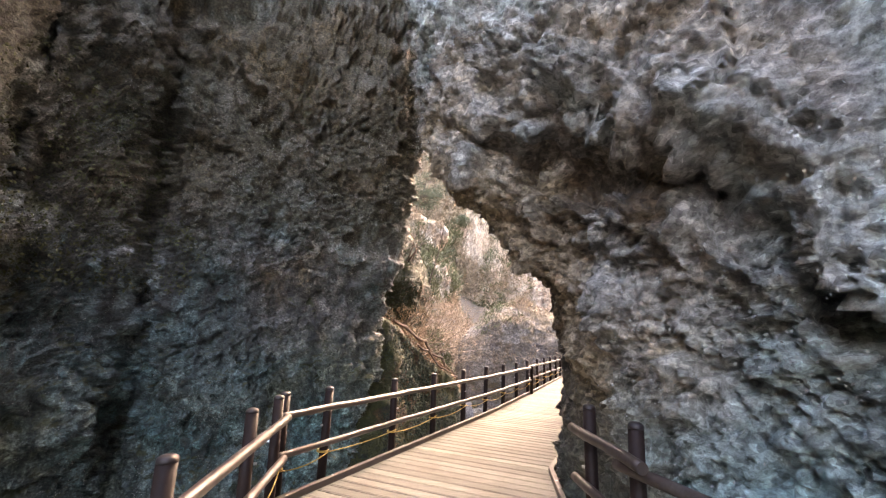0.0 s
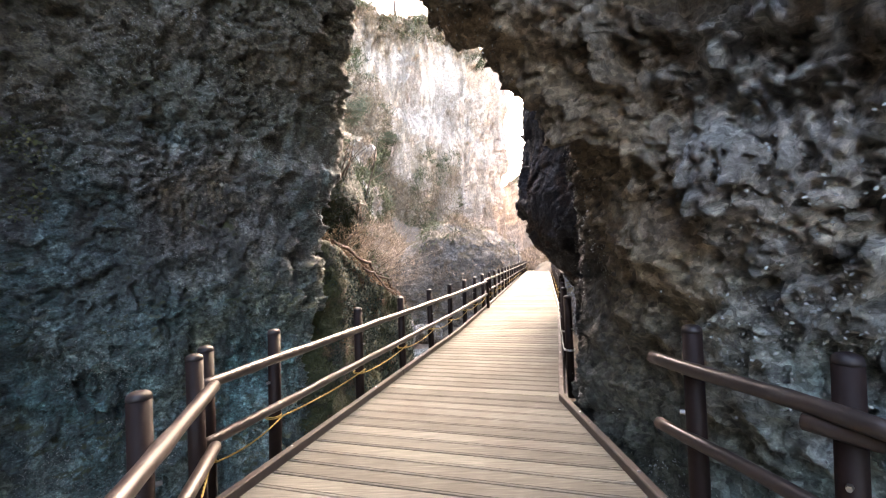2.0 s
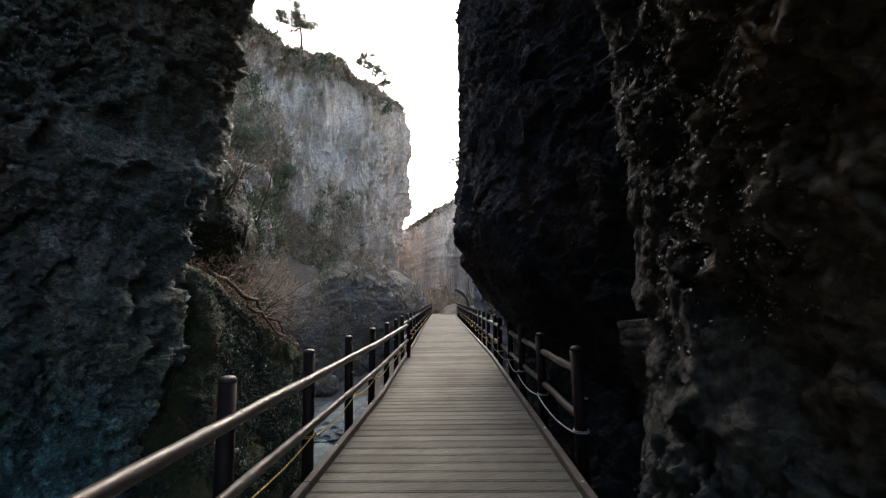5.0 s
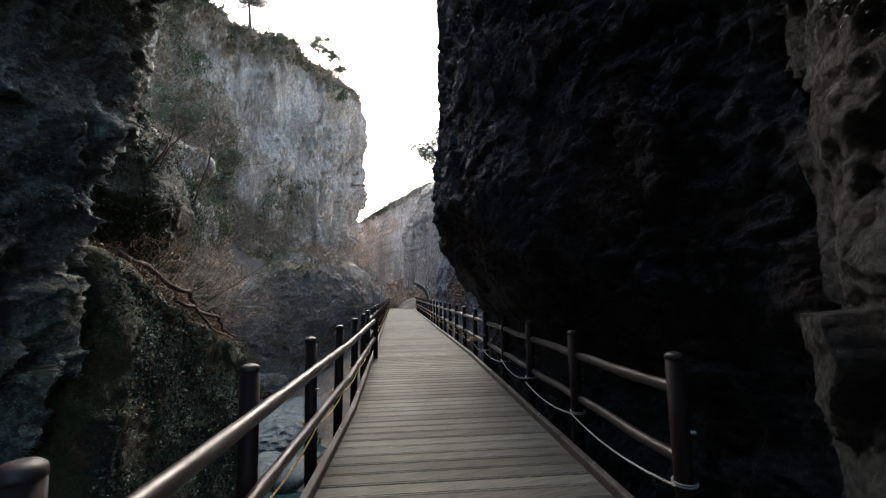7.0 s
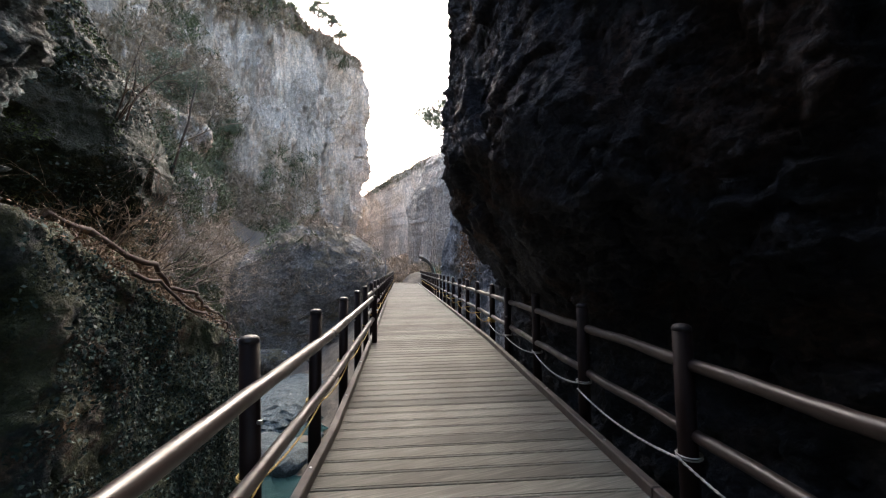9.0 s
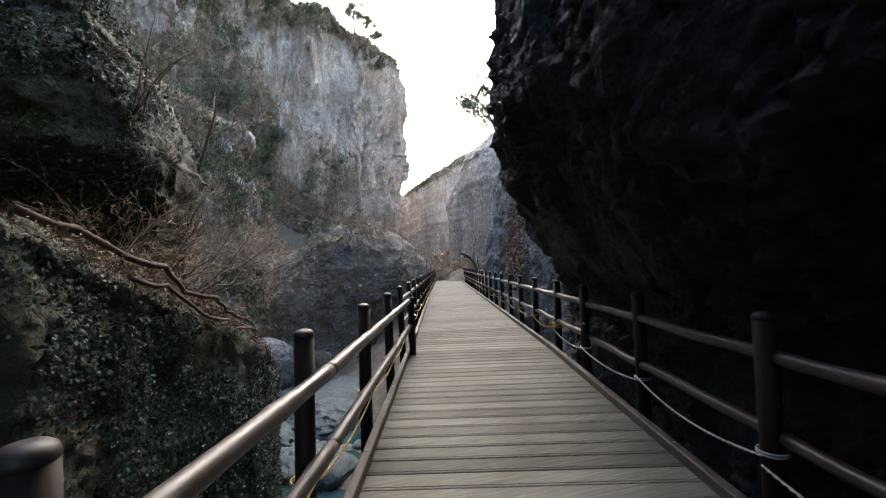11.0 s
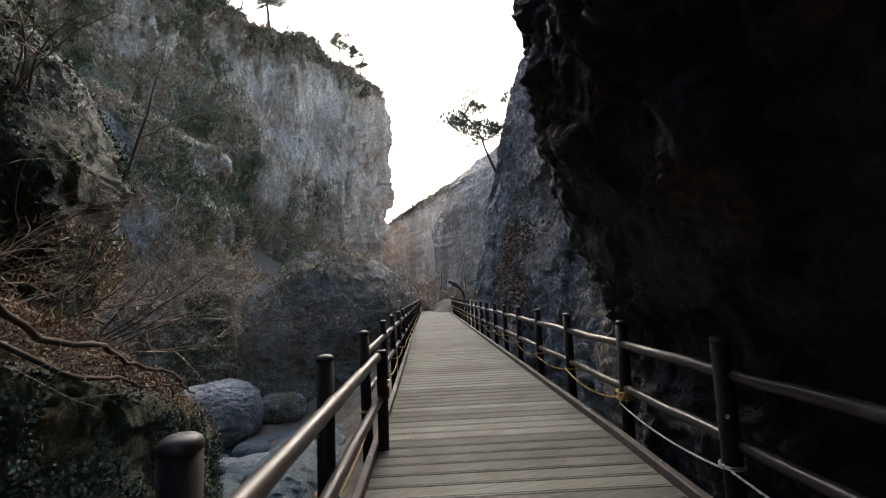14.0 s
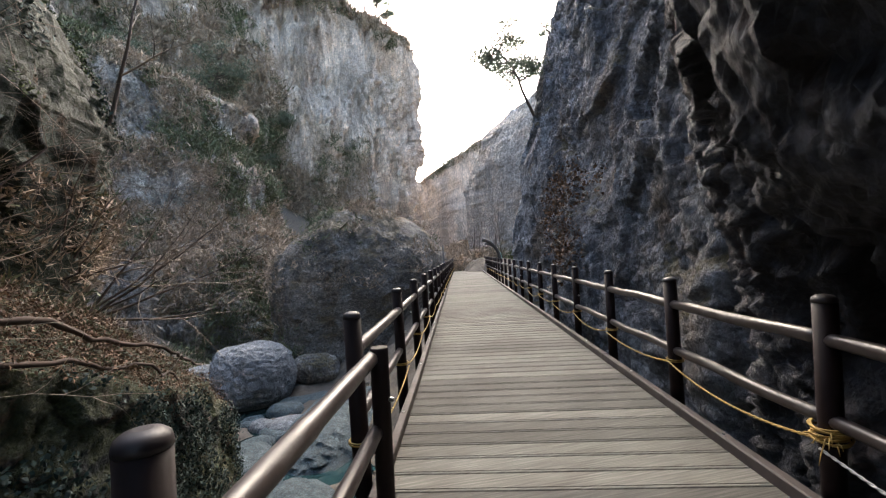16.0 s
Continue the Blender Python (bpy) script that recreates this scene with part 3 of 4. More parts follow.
def tube(name, points, radii, material, sides=10, parent=None, label="", smooth=True):
    v, f, s, n = tube_data(points, radii, sides)
    me = bpy.data.meshes.new(name)
    faces = [tuple(q) for q in f] + [tuple(range(s))[::-1], tuple((n - 1) * s + k for k in range(s))]
    me.from_pydata([tuple(q) for q in v], [], faces)
    if smooth:
        for q in me.polygons[: len(f)]:
            q.use_smooth = True
    me.materials.append(material)
    ob = new(name, me)
    if parent:
        ob.parent = parent
    if label:
        ob["label"] = label
    return ob


# ---- boardwalk ----
LEFT_EDGE = [(1.0, -6.0), (-1.54, 3.5), (0.36, 9.85), (1.93, 16.05), (9.25, 45.9)]
RIGHT_EDGE = [(11.45, 45.35), (3.52, 13.4), (2.76, 10.67), (1.29, 5.4), (1.36, 3.1), (1.62, 2.35), (2.2, 1.3), (2.9, -0.8), (3.6, -6.0)]
DECK_POLY = LEFT_EDGE + RIGHT_EDGE
BOARD_TURN = radians(16.0)
AHEAD = np.array([math.sin(BOARD_TURN), math.cos(BOARD_TURN)])
ACROSS = np.array([math.cos(BOARD_TURN), -math.sin(BOARD_TURN)])


def cut(poly, side, limit):
    """The part of a polygon, in (along, across), with along * side <= limit."""
    out = []
    for k, a in enumerate(poly):
        b = poly[(k + 1) % len(poly)]
        da, db = a[0] * side - limit, b[0] * side - limit
        if da <= 0:
            out.append(a)
        if (da < 0 < db) or (db < 0 < da):
            f = da / (da - db)
            out.append((a[0] + f * (b[0] - a[0]), a[1] + f * (b[1] - a[1])))
    return out


def board_mesh(a0, a1, c0l, c1l, c0r, c1r):
    """A plank between two lines across the deck, its top edges chamfered, a shallow groove near one edge and a tongue under the next plank."""
    v, f = [], []
    ch, dp, th = 0.005, 0.004, 0.035
    prof = [(a0, -th), (a0, -dp), (a0 + ch, 0.0), (a0 + 0.022, 0.0), (a0 + 0.024, -0.005), (a0 + 0.029, -0.005), (a0 + 0.031, 0.0), (a1 - ch, 0.0), (a1, -dp), (a1, -0.022), (a1 + 0.0135, -0.022), (a1 + 0.0135, -th + 0.004), (a1 - 0.02, -th)]
    for end in (0, 1):
        for a, z in prof:
            k = (a - a0) / (a1 - a0)
            c = (c0l + (c1l - c0l) * k) if end == 0 else (c0r + (c1r - c0r) * k)
            q = AHEAD * a + ACROSS * c
            v.append((q[0], q[1], z))
    n = len(prof)
    for k in range(n):
        m = (k + 1) % n
        f.append((k, m, m + n, k + n))
    f += [tuple(range(n))[::-1], tuple(range(n, 2 * n))]
    me = bpy.data.meshes.new("board")
    me.from_pydata(v, [], f)
    me.materials.append(DECK)
    return me


boardwalk = thing("boardwalk", "weathered grey-brown plank boardwalk with low edge kerbs", "boardwalk")
boardwalk["kind"] = "structure"


def edge_across(edge, along):
    """Across-place of an edge line at a place along the deck."""
    p = np.array(edge)
    a, c = p @ AHEAD, p @ ACROSS
    k = np.argsort(a)
    return float(np.interp(along, a[k], c[k]))


BOARD_STEP = 0.197
a_lo = -4.015
rb_rng = random.Random(5)
BOARDS = []
k = 0
while a_lo + k * BOARD_STEP < 46.2:
    a0 = a_lo + k * BOARD_STEP
    a1 = a0 + BOARD_STEP - rb_rng.uniform(0.005, 0.013)
    BOARDS.append((a0, a1))
    k += 1


def kerb(points, side, parent):
    """A low squared timber along the deck's edge, one length after the other, mitred at the bends."""
    p = [Vector((*q, 0)) for q in points]
    w, h = 0.065, 0.075
    for i in range(len(p) - 1):
        total = (p[i + 1] - p[i]).length
        d = (p[i + 1] - p[i]).normalized()
        nrm = Vector((d.y, -d.x, 0)) * side
        n = max(1, round(total / 3.0))
        for j in range(n):
            a = p[i] + d * (total * j / n + (0.002 if j else -0.01))
            b = p[i] + d * (total * (j + 1) / n - (0.002 if j < n - 1 else -0.01))
            bm = bmesh.new()
            lo = [a, a + nrm * w, b + nrm * w, b]
            vs = [bm.verts.new(q + Vector((0, 0, z))) for z in (-0.012, h) for q in lo]
            for fc in ((0, 1, 2, 3), (7, 6, 5, 4), (0, 4, 5, 1), (1, 5, 6, 2), (2, 6, 7, 3), (3, 7, 4, 0)):
                bm.faces.new([vs[q] for q in fc])
            bmesh.ops.recalc_face_normals(bm, faces=bm.faces)
            bmesh.ops.bevel(bm, geom=[e for e in bm.edges], offset=0.008, segments=1, affect="EDGES")
            part("kerb", bm, KERB, parent, "brown timber kerb")
            for q in (0.25, 0.75):
                c = a.lerp(b, q) + nrm * w * 0.5
                tube("bolt", [(c.x, c.y, h - 0.002), (c.x, c.y, h + 0.006)], 0.011, BOLT, 6, parent)


kerb(LEFT_EDGE, -1, boardwalk)
kerb(RIGHT_EDGE[::-1], 1, boardwalk)


def girder(points, off, parent):
    p = [Vector((*q, 0)) for q in points]
    for i in range(len(p) - 1):
        d = (p[i + 1] - p[i]).normalized()
        nrm = Vector((d.y, -d.x, 0)) * off
        bm = bmesh.new()
        w = Vector((d.y, -d.x, 0)) * 0.05
        a, b = p[i] + nrm, p[i + 1] + nrm
        vs = [bm.verts.new(q + Vector((0, 0, z))) for z in (-0.30, -0.045) for q in (a - w, a + w, b + w, b - w)]
        for fc in ((0, 1, 2, 3), (7, 6, 5, 4), (0, 4, 5, 1), (1, 5, 6, 2), (2, 6, 7, 3), (3, 7, 4, 0)):
            bm.faces.new([vs[q] for q in fc])
        bmesh.ops.recalc_face_normals(bm, faces=bm.faces)
        part("girder", bm, STEEL, parent, "dark steel edge girder")


girder(LEFT_EDGE, -0.05, boardwalk)
girder(RIGHT_EDGE[::-1], 0.05, boardwalk)


# ---- railings ----
def post_meshes(radius=0.054, height=1.05):
    rng = np.random.default_rng(3)
    ang = np.linspace(0, 2 * np.pi, 16, endpoint=False)

    def lathe(name, rows, material, bottom):
        v = [(r * math.cos(a), r * math.sin(a), z) for z, r in rows for a in ang]
        f = [(i * 16 + j, i * 16 + (j + 1) % 16, (i + 1) * 16 + (j + 1) % 16, (i + 1) * 16 + j) for i in range(len(rows) - 1) for j in range(16)]
        f.append(tuple((len(rows) - 1) * 16 + j for j in range(16)))
        f.append(tuple(range(16))[::-1])
        me = bpy.data.meshes.new(name)
        me.from_pydata(v, [], f)
        for q in me.polygons:
            q.use_smooth = len(q.vertices) == 4
        me.materials.append(material)
        return me

    shaft = lathe("shaft", [(-0.32, radius), (0.3, radius * 1.0), (height - 0.012, radius * 0.98)], POST, True)
    cap = lathe("cap", [(height - 0.012, radius * 1.0), (height, radius * 1.0), (height + 0.014, radius * 0.92), (height + 0.024, radius * 0.68), (height + 0.029, radius * 0.35)], CAP, True)
    short = lathe("shaft", [(-0.32, radius * 0.95), (0.89, radius * 0.95), (0.9, radius * 0.85)], POST, True)
    return shaft, cap, short


SHAFT, TOPCAP, SHORT = post_meshes()
POST_RNG = random.Random(9)


def post(x, y, parent, short=False):
    """A round timber post with a flat worn top, slightly out of true."""
    p = piece("post", SHORT if short else SHAFT, parent)
    p.location = (x, y, 0)
    p.rotation_euler = (radians(POST_RNG.uniform(-0.7, 0.7)), radians(POST_RNG.uniform(-0.7, 0.7)), POST_RNG.uniform(0, 6.28))
    if not short:
        c = piece("cap", TOPCAP, p, "pale worn post top")
    c = new("bolt", BOLT_HEAD)
    c.parent = p
    c.location = (0, 0, 0.62)
    return p


def bolt_mesh():
    v, f, s, n = tube_data([(0.055, 0, 0), (0.082, 0, 0)], [0.013, 0.011], 6)
    me = bpy.data.meshes.new("bolt")
    me.from_pydata([tuple(q) for q in v], [], [tuple(q) for q in f] + [tuple(range(6))[::-1], tuple(range(6, 12))])
    me.materials.append(BOLT)
    return me


BOLT_HEAD = bolt_mesh()


def rail(points, z, parent, radius=0.038, seed=1):
    """A round log rail: gently wavering, with faint knots."""
    p = [Vector((*q[:2], z if len(q) == 2 else q[2])) for q in points]
    rng = random.Random(seed)
    for i in range(len(p) - 1):
        n = max(3, int((p[i + 1] - p[i]).length / 0.08))
        pts, rad = [], []
        for j in range(n + 1):
            q = p[i].lerp(p[i + 1], j / n)
            wob = 0.003 * math.sin(j * 0.5 + seed) + 0.003 * math.sin(j * 0.23 + 2 * seed)
            pts.append((q.x + wob, q.y, q.z + wob))
            knot = rng.random() < 0.06
            rad.append(radius * (1.0 + 0.03 * math.sin(j * 0.9 + seed) + (0.09 if knot else 0)))
        tube("rail", pts, rad, RAIL, 12, parent, "worn round brown rail")


TOP_Z, MID_Z = 0.85, 0.45
LEFT_POSTS = [(-1.51, 4.37), (-1.05, 5.85), (-0.64, 7.15), (-0.23, 8.53), (0.16, 9.88), (0.565, 11.29), (0.945, 12.66)]
LEFT_FAR = [(1.35, 14.32), (1.775, 16.0)]
while LEFT_FAR[-1][1] < 44.3:
    LEFT_FAR.append((LEFT_FAR[-1][0] + 0.245 * 1.52, LEFT_FAR[-1][1] + 0.9695 * 1.52))
RIGHT_POSTS = [(1.745, 6.42), (2.12, 7.85), (2.47, 9.2), (2.915, 10.66), (3.23, 12.0), (3.66, 13.4)]
while RIGHT_POSTS[-1][1] < 43.6:
    RIGHT_POSTS.append((RIGHT_POSTS[-1][0] + 0.247 * 1.52, RIGHT_POSTS[-1][1] + 0.969 * 1.52))
START_POSTS = [(0.70, -4.5), (0.27, -3.06), (-0.16, -1.62), (-0.58, -0.19), (-1.01, 1.24), (-1.43, 2.64), (-1.64, 3.44)]


def inward(points, d):
    """A line beside a row of posts, on its right-hand side."""
    p = np.array(points)
    t = np.gradient(p, axis=0)
    t /= np.linalg.norm(t, axis=1, keepdims=True)
    return [tuple(q) for q in p + d * np.stack([t[:, 1], -t[:, 0]], 1)]


r0 = thing("railing", "reddish-brown round timber railing along the boardwalk", "railing", group="boardwalk railings")
for q in START_POSTS:
    post(*q, r0)
line = inward(START_POSTS, 0.10)
rail([line[0], line[-1]], TOP_Z, r0, 0.041, 1)
rail([line[0], line[-1]], MID_Z, r0, 0.039, 2)

r1 = thing("railing", "dark brown round timber railing with worn pale rails", "railing", group="boardwalk railings")
post(-1.72, 3.70, r1)
for q in LEFT_POSTS:
    post(*q, r1)
line = inward([(-1.78, 3.52)] + LEFT_POSTS + [(1.31, 14.12)], 0.143)
bend = [line[0], line[5], line[-1]]
rail(bend, TOP_Z, r1, 0.040, 3)
rail(bend, MID_Z, r1, 0.038, 4)
post(1.47, 14.06, r1, True)

r2 = thing("railing", "dark timber railing running to the far end", "railing", group="boardwalk railings")
for q in LEFT_FAR:
    post(*q, r2)
far = [LEFT_FAR[0], LEFT_FAR[7], LEFT_FAR[14], LEFT_FAR[-1]]
rail(far, TOP_Z, r2, 0.038, 5)
rail(far, MID_Z, r2, 0.036, 6)

r3 = thing("railing", "dark brown timber railing below the overhanging rock", "railing", group="boardwalk railings")
for q in RIGHT_POSTS:
    post(*q, r3)
far = [RIGHT_POSTS[0], RIGHT_POSTS[5], RIGHT_POSTS[12], RIGHT_POSTS[-1]]
rail(far, TOP_Z, r3, 0.038, 7)
rail(far, MID_Z, r3, 0.036, 8)

r4 = thing("railing", "reddish-brown timber railing ending against the rock", "railing", group="boardwalk railings")
for q in [(1.46, 3.08), (1.62, 2.34), (2.42, 0.75), (2.98, -0.9), (3.4, -2.6)]:
    post(*q, r4).scale.z = 1.13
rail([(1.34, 3.32), (1.60, 2.10)], 0.98, r4, 0.040, 9)
rail([(1.35, 3.30), (1.60, 2.12)], 0.57, r4, 0.038, 10)
rail([(1.52, 2.42, 0.92), (2.28, 0.8, 0.92), (2.84, -0.9, 0.92), (3.26, -2.7, 0.92)], 0.92, r4, 0.040, 11)
rail([(1.52, 2.42, 0.50), (2.28, 0.8, 0.50), (2.84, -0.9, 0.50), (3.26, -2.7, 0.50)], 0.5, r4, 0.038, 12)

r5 = thing("railing", "plain timber railing closing the end of the boardwalk", "railing", group="boardwalk railings")
for q in [(9.3, 46.2), (10.4, 45.95), (11.5, 45.7)]:
    post(*q, r5)
rail([(9.2, 46.22), (11.6, 45.68)], TOP_Z, r5, 0.036, 13)
rail([(9.2, 46.22), (11.6, 45.68)], MID_Z, r5, 0.036, 14)


# ---- ropes ----
def rope(posts, z, side, sag, materials, label, seed):
    """A two-strand rope tied from post to post, each span hanging a little."""
    rng = random.Random(seed)
    holder = thing("rope", label, "rope")
    for i in range(len(posts) - 1):
        a, b = Vector((*posts[i], z + rng.uniform(-0.03, 0.03))), Vector((*posts[i + 1], z + rng.uniform(-0.03, 0.03)))
        n = 26 if i < 12 else 10
        s = sag * rng.uniform(0.5, 1.4)
        mid = []
        for j in range(n + 1):
            f = j / n
            q = a.lerp(b, f)
            mid.append(np.array((q.x, q.y, q.z - 4 * s * f * (1 - f))))
        mat = materials(posts[i][1])
        if i < 9:
            fine = [mid[0] + (mid[-1] - mid[0]) * u - np.array((0, 0, 4 * s * u * (1 - u))) for u in np.linspace(0, 1, 110)]
            for ph in (0, math.pi):
                pts = [q + 0.0040 * np.array((math.cos(k * 0.9 + ph), 0, math.sin(k * 0.9 + ph))) for k, q in enumerate(fine)]
                tube("strand", pts, 0.0046, mat, 5, holder)
        else:
            tube("strand", mid, 0.0075, mat, 5, holder)
        for ring in (0.0, 0.014):
            c = a + Vector((0, 0, ring))
            o = Vector((*posts[i], 0))
            pts = [(o.x + side * 0.075 + 0.068 * math.cos(u), o.y + 0.068 * math.sin(u), c.z) for u in np.linspace(0, 2 * math.pi, 15)]
            if i < 12:
                tube("knot", pts, 0.0052, mat, 5, holder)


rope(inward([(-1.68, 3.6)] + LEFT_POSTS + LEFT_FAR, 0.075), 0.31, -1, 0.05, lambda y: ROPE_Y, "thin yellow rope tied along the railing posts", 3)
rope([(p[0] - 0.075, p[1]) for p in RIGHT_POSTS], 0.34, 1, 0.07, lambda y: ROPE_W if y < 13.0 else ROPE_Y, "yellow and white twisted rope tied along the posts", 4)
rope([(-1.32, 2.62), (-1.60, 3.5)], 0.30, -1, 0.10, lambda y: ROPE_Y, "yellow rope end tied at the railing corner", 5)


def knot_bundle():
    """Frayed yellow winding where the two ropes meet."""
    holder = thing("rope_knot", "frayed bundle of yellow rope round a post", "rope")
    rng = random.Random(8)
    for k in range(9):
        z = 0.355 + 0.009 * k
        r = 0.072 + rng.uniform(0, 0.012)
        pts = [(3.66 + r * math.cos(u), 13.4 + r * math.sin(u), z + 0.012 * math.sin(u + k)) for u in np.linspace(0, 2 * math.pi, 19)]
        tube("winding", pts, 0.006, ROPE_Y, 5, holder)
    for k in range(10):
        a = rng.uniform(2.2, 4.4)
        p0 = np.array((3.66 + 0.075 * math.cos(a), 13.4 + 0.075 * math.sin(a), 0.38 + rng.uniform(-0.03, 0.04)))
        d = np.array((math.cos(a), math.sin(a), rng.uniform(-0.8, 0.3))) * rng.uniform(0.04, 0.1)
        tube("fray", [p0, p0 + d * 0.6, p0 + d + np.array((0, 0, -0.02))], [0.004, 0.003, 0.001], ROPE_Y, 4, holder)


knot_bundle()


# ---- boulders of the stream ----
def boulder(x, y, z, rx, ry, rz, seed, material, label, sub=4, turn=0.0, size=0.5):
    bm = bmesh.new()
    bmesh.ops.create_icosphere(bm, subdivisions=sub, radius=1.0)
    p = np.array([v.co[:] for v in bm.verts])
    q = np.sign(p) * np.abs(p) ** 0.8
    w = q * np.array((rx, ry, rz))
    d = crag(w + seed * 7.1, size * max(rx, rz), seed, 0.8)
    w = w * (1 + 0.45 * d / max(rx, rz))[:, None]
    c, s = math.cos(turn), math.sin(turn)
    for v, r in zip(bm.verts, w):
        v.co = (r[0] * c - r[1] * s, r[0] * s + r[1] * c, r[2])
    ob = part("boulder", bm, material, None)
    ob.location = (x, y, z)
    return tagged(ob, label, "boulder")


boulder(-4.75, 37.6, -4.95, 2.3, 2.1, 1.95, 3, BOULDER, "big rounded pale grey boulder beside the stream", 5, 0.3, 0.3)
boulder(0.5, 32.8, -7.1, 2.3, 5.4, 1.8, 4, WET_ROCK, "long blue-grey slab of rock lying in the stream", 5, -0.38, 0.22)
boulder(-3.4, 29.0, -6.7, 1.5, 2.2, 0.9, 5, WET_ROCK, "flat damp rock at the water's edge", 4, 0.3)
boulder(-7.9, 38.6, -5.2, 1.3, 1.2, 0.9, 6, BOULDER, "broken pale rock near a large boulder", 4)
boulder(-6.6, 35.0, -6.1, 1.2, 1.0, 0.7, 7, BOULDER, "small pale rock in the stream bed", 3)
boulder(-1.6, 39.6, -5.4, 1.6, 1.2, 1.0, 8, SLOPE_ROCK, "dark rock below the dome", 4)
boulder(-0.9, 25.6, -6.7, 1.4, 1.9, 0.8, 9, WET_ROCK, "broad blue-grey rock in the stream bed", 4, 0.5)
brng = random.Random(21)
for k in range(64):
    y = brng.uniform(13, 42)
    x = float(stream_x(y)) + brng.uniform(-4.2, 4.2)
    r = brng.uniform(0.2, 0.85)
    boulder(x, y, -6.6 + 0.25 * r, r * brng.uniform(0.9, 1.5), r, r * brng.uniform(0.5, 0.8), 30 + k, WET_ROCK if brng.random() < 0.8 else BOULDER, "rounded blue-grey stone lying in the stream bed", 3, brng.uniform(0, 3))


# ---- plants ----
def slivers(base, tip, width, rng):
    """Thin leaf or twig triangles, joined: arrays of vertices and faces."""
    n = len(base)
    d = tip - base
    side = np.cross(d, rng.normal(size=(n, 3)))
    side /= np.linalg.norm(side, axis=1, keepdims=True) + 1e-9
    v = np.stack([base - side * width[:, None] / 2, base + side * width[:, None] / 2, tip], 1).reshape(-1, 3)
    return v, np.arange(3 * n).reshape(-1, 3)


def leaves(at, normal, size, rng, droop=0.5):
    """Small four-cornered leaves lying on a surface."""
    n = len(at)
    nn = normal + rng.normal(size=(n, 3)) * droop
    nn /= np.linalg.norm(nn, axis=1, keepdims=True)
    u = np.cross(nn, rng.normal(size=(n, 3)))
    u /= np.linalg.norm(u, axis=1, keepdims=True)
    w = np.cross(nn, u)
    s = size[:, None]
    bend = nn * s * 0.25
    v = np.stack([at + u * s, at + w * s * 0.55 + bend, at - u * s, at - w * s * 0.55 + bend], 1).reshape(-1, 3)
    return v, np.arange(4 * n).reshape(-1, 4)


def branches(base, direction, length, radius, depth, rng, out, spread=0.7, bend=0.25, gravity=0.0):
    """Grows limbs as polylines into out: (points, radii)."""
    n = 6
    p = np.array(base, float)
    d = np.array(direction, float)
    d /= np.linalg.norm(d)
    pts, rad = [p.copy()], [radius]
    for k in range(n):
        d = d + rng.normal(size=3) * bend / n * 1.8 + np.array((0, 0, gravity / n))
        d /= np.linalg.norm(d)
        p = p + d * length / n
        pts.append(p.copy())
        rad.append(radius * (1 - 0.75 * (k + 1) / n))
        if depth > 0 and k >= 1 and rng.random() < 0.75:
            side = rng.normal(size=3)
            side -= side.dot(d) * d
            side /= np.linalg.norm(side)
            branches(p, d * (1 - spread * 0.4) + side * spread, length * rng.uniform(0.4, 0.68), radius * (1 - 0.75 * (k + 1) / n) * 0.75, depth - 1, rng, out, spread, bend, gravity)
    out.append((pts, rad))


def limbs_mesh(name, runs, material, sides=5):
    vs, fs, o = [], [], 0
    for pts, rad in runs:
        s = sides if rad[0] > 0.02 else 3
        v, f, _, _ = tube_data(pts, np.maximum(rad, 0.0025), s)
        vs.append(v)
        fs += [tuple(i + o for i in q) for q in f]
        o += len(v)
    return mesh_from(name, np.vstack(vs), np.array(fs), material, True)


def bare_tree(x, y, z, height, seed, label, lean=(0, 0, 1), radius=0.06, depth=3, spread=0.8, bend=0.35, name="bare_tree", category="tree", stems=1):
    rng = np.random.default_rng(seed)
    tree = thing(name, label, category, (x, y, z))
    trunk, twigs = [], []
    for s in range(stems):
        runs = []
        d = np.array(lean, float) + (rng.normal(size=3) * 0.35 if stems > 1 else 0)
        branches((rng.normal() * 0.1 * (stems > 1), rng.normal() * 0.1 * (stems > 1), -0.2), d, height * rng.uniform(0.75, 1.0), radius, depth, rng, runs, spread, bend)
        trunk.append(runs[-1])
        twigs += runs[:-1]
    piece("trunk", limbs_mesh("trunk", trunk, BARK, 7), tree)
    piece("crown", limbs_mesh("crown", twigs, TWIG, 4), tree)
    return tree


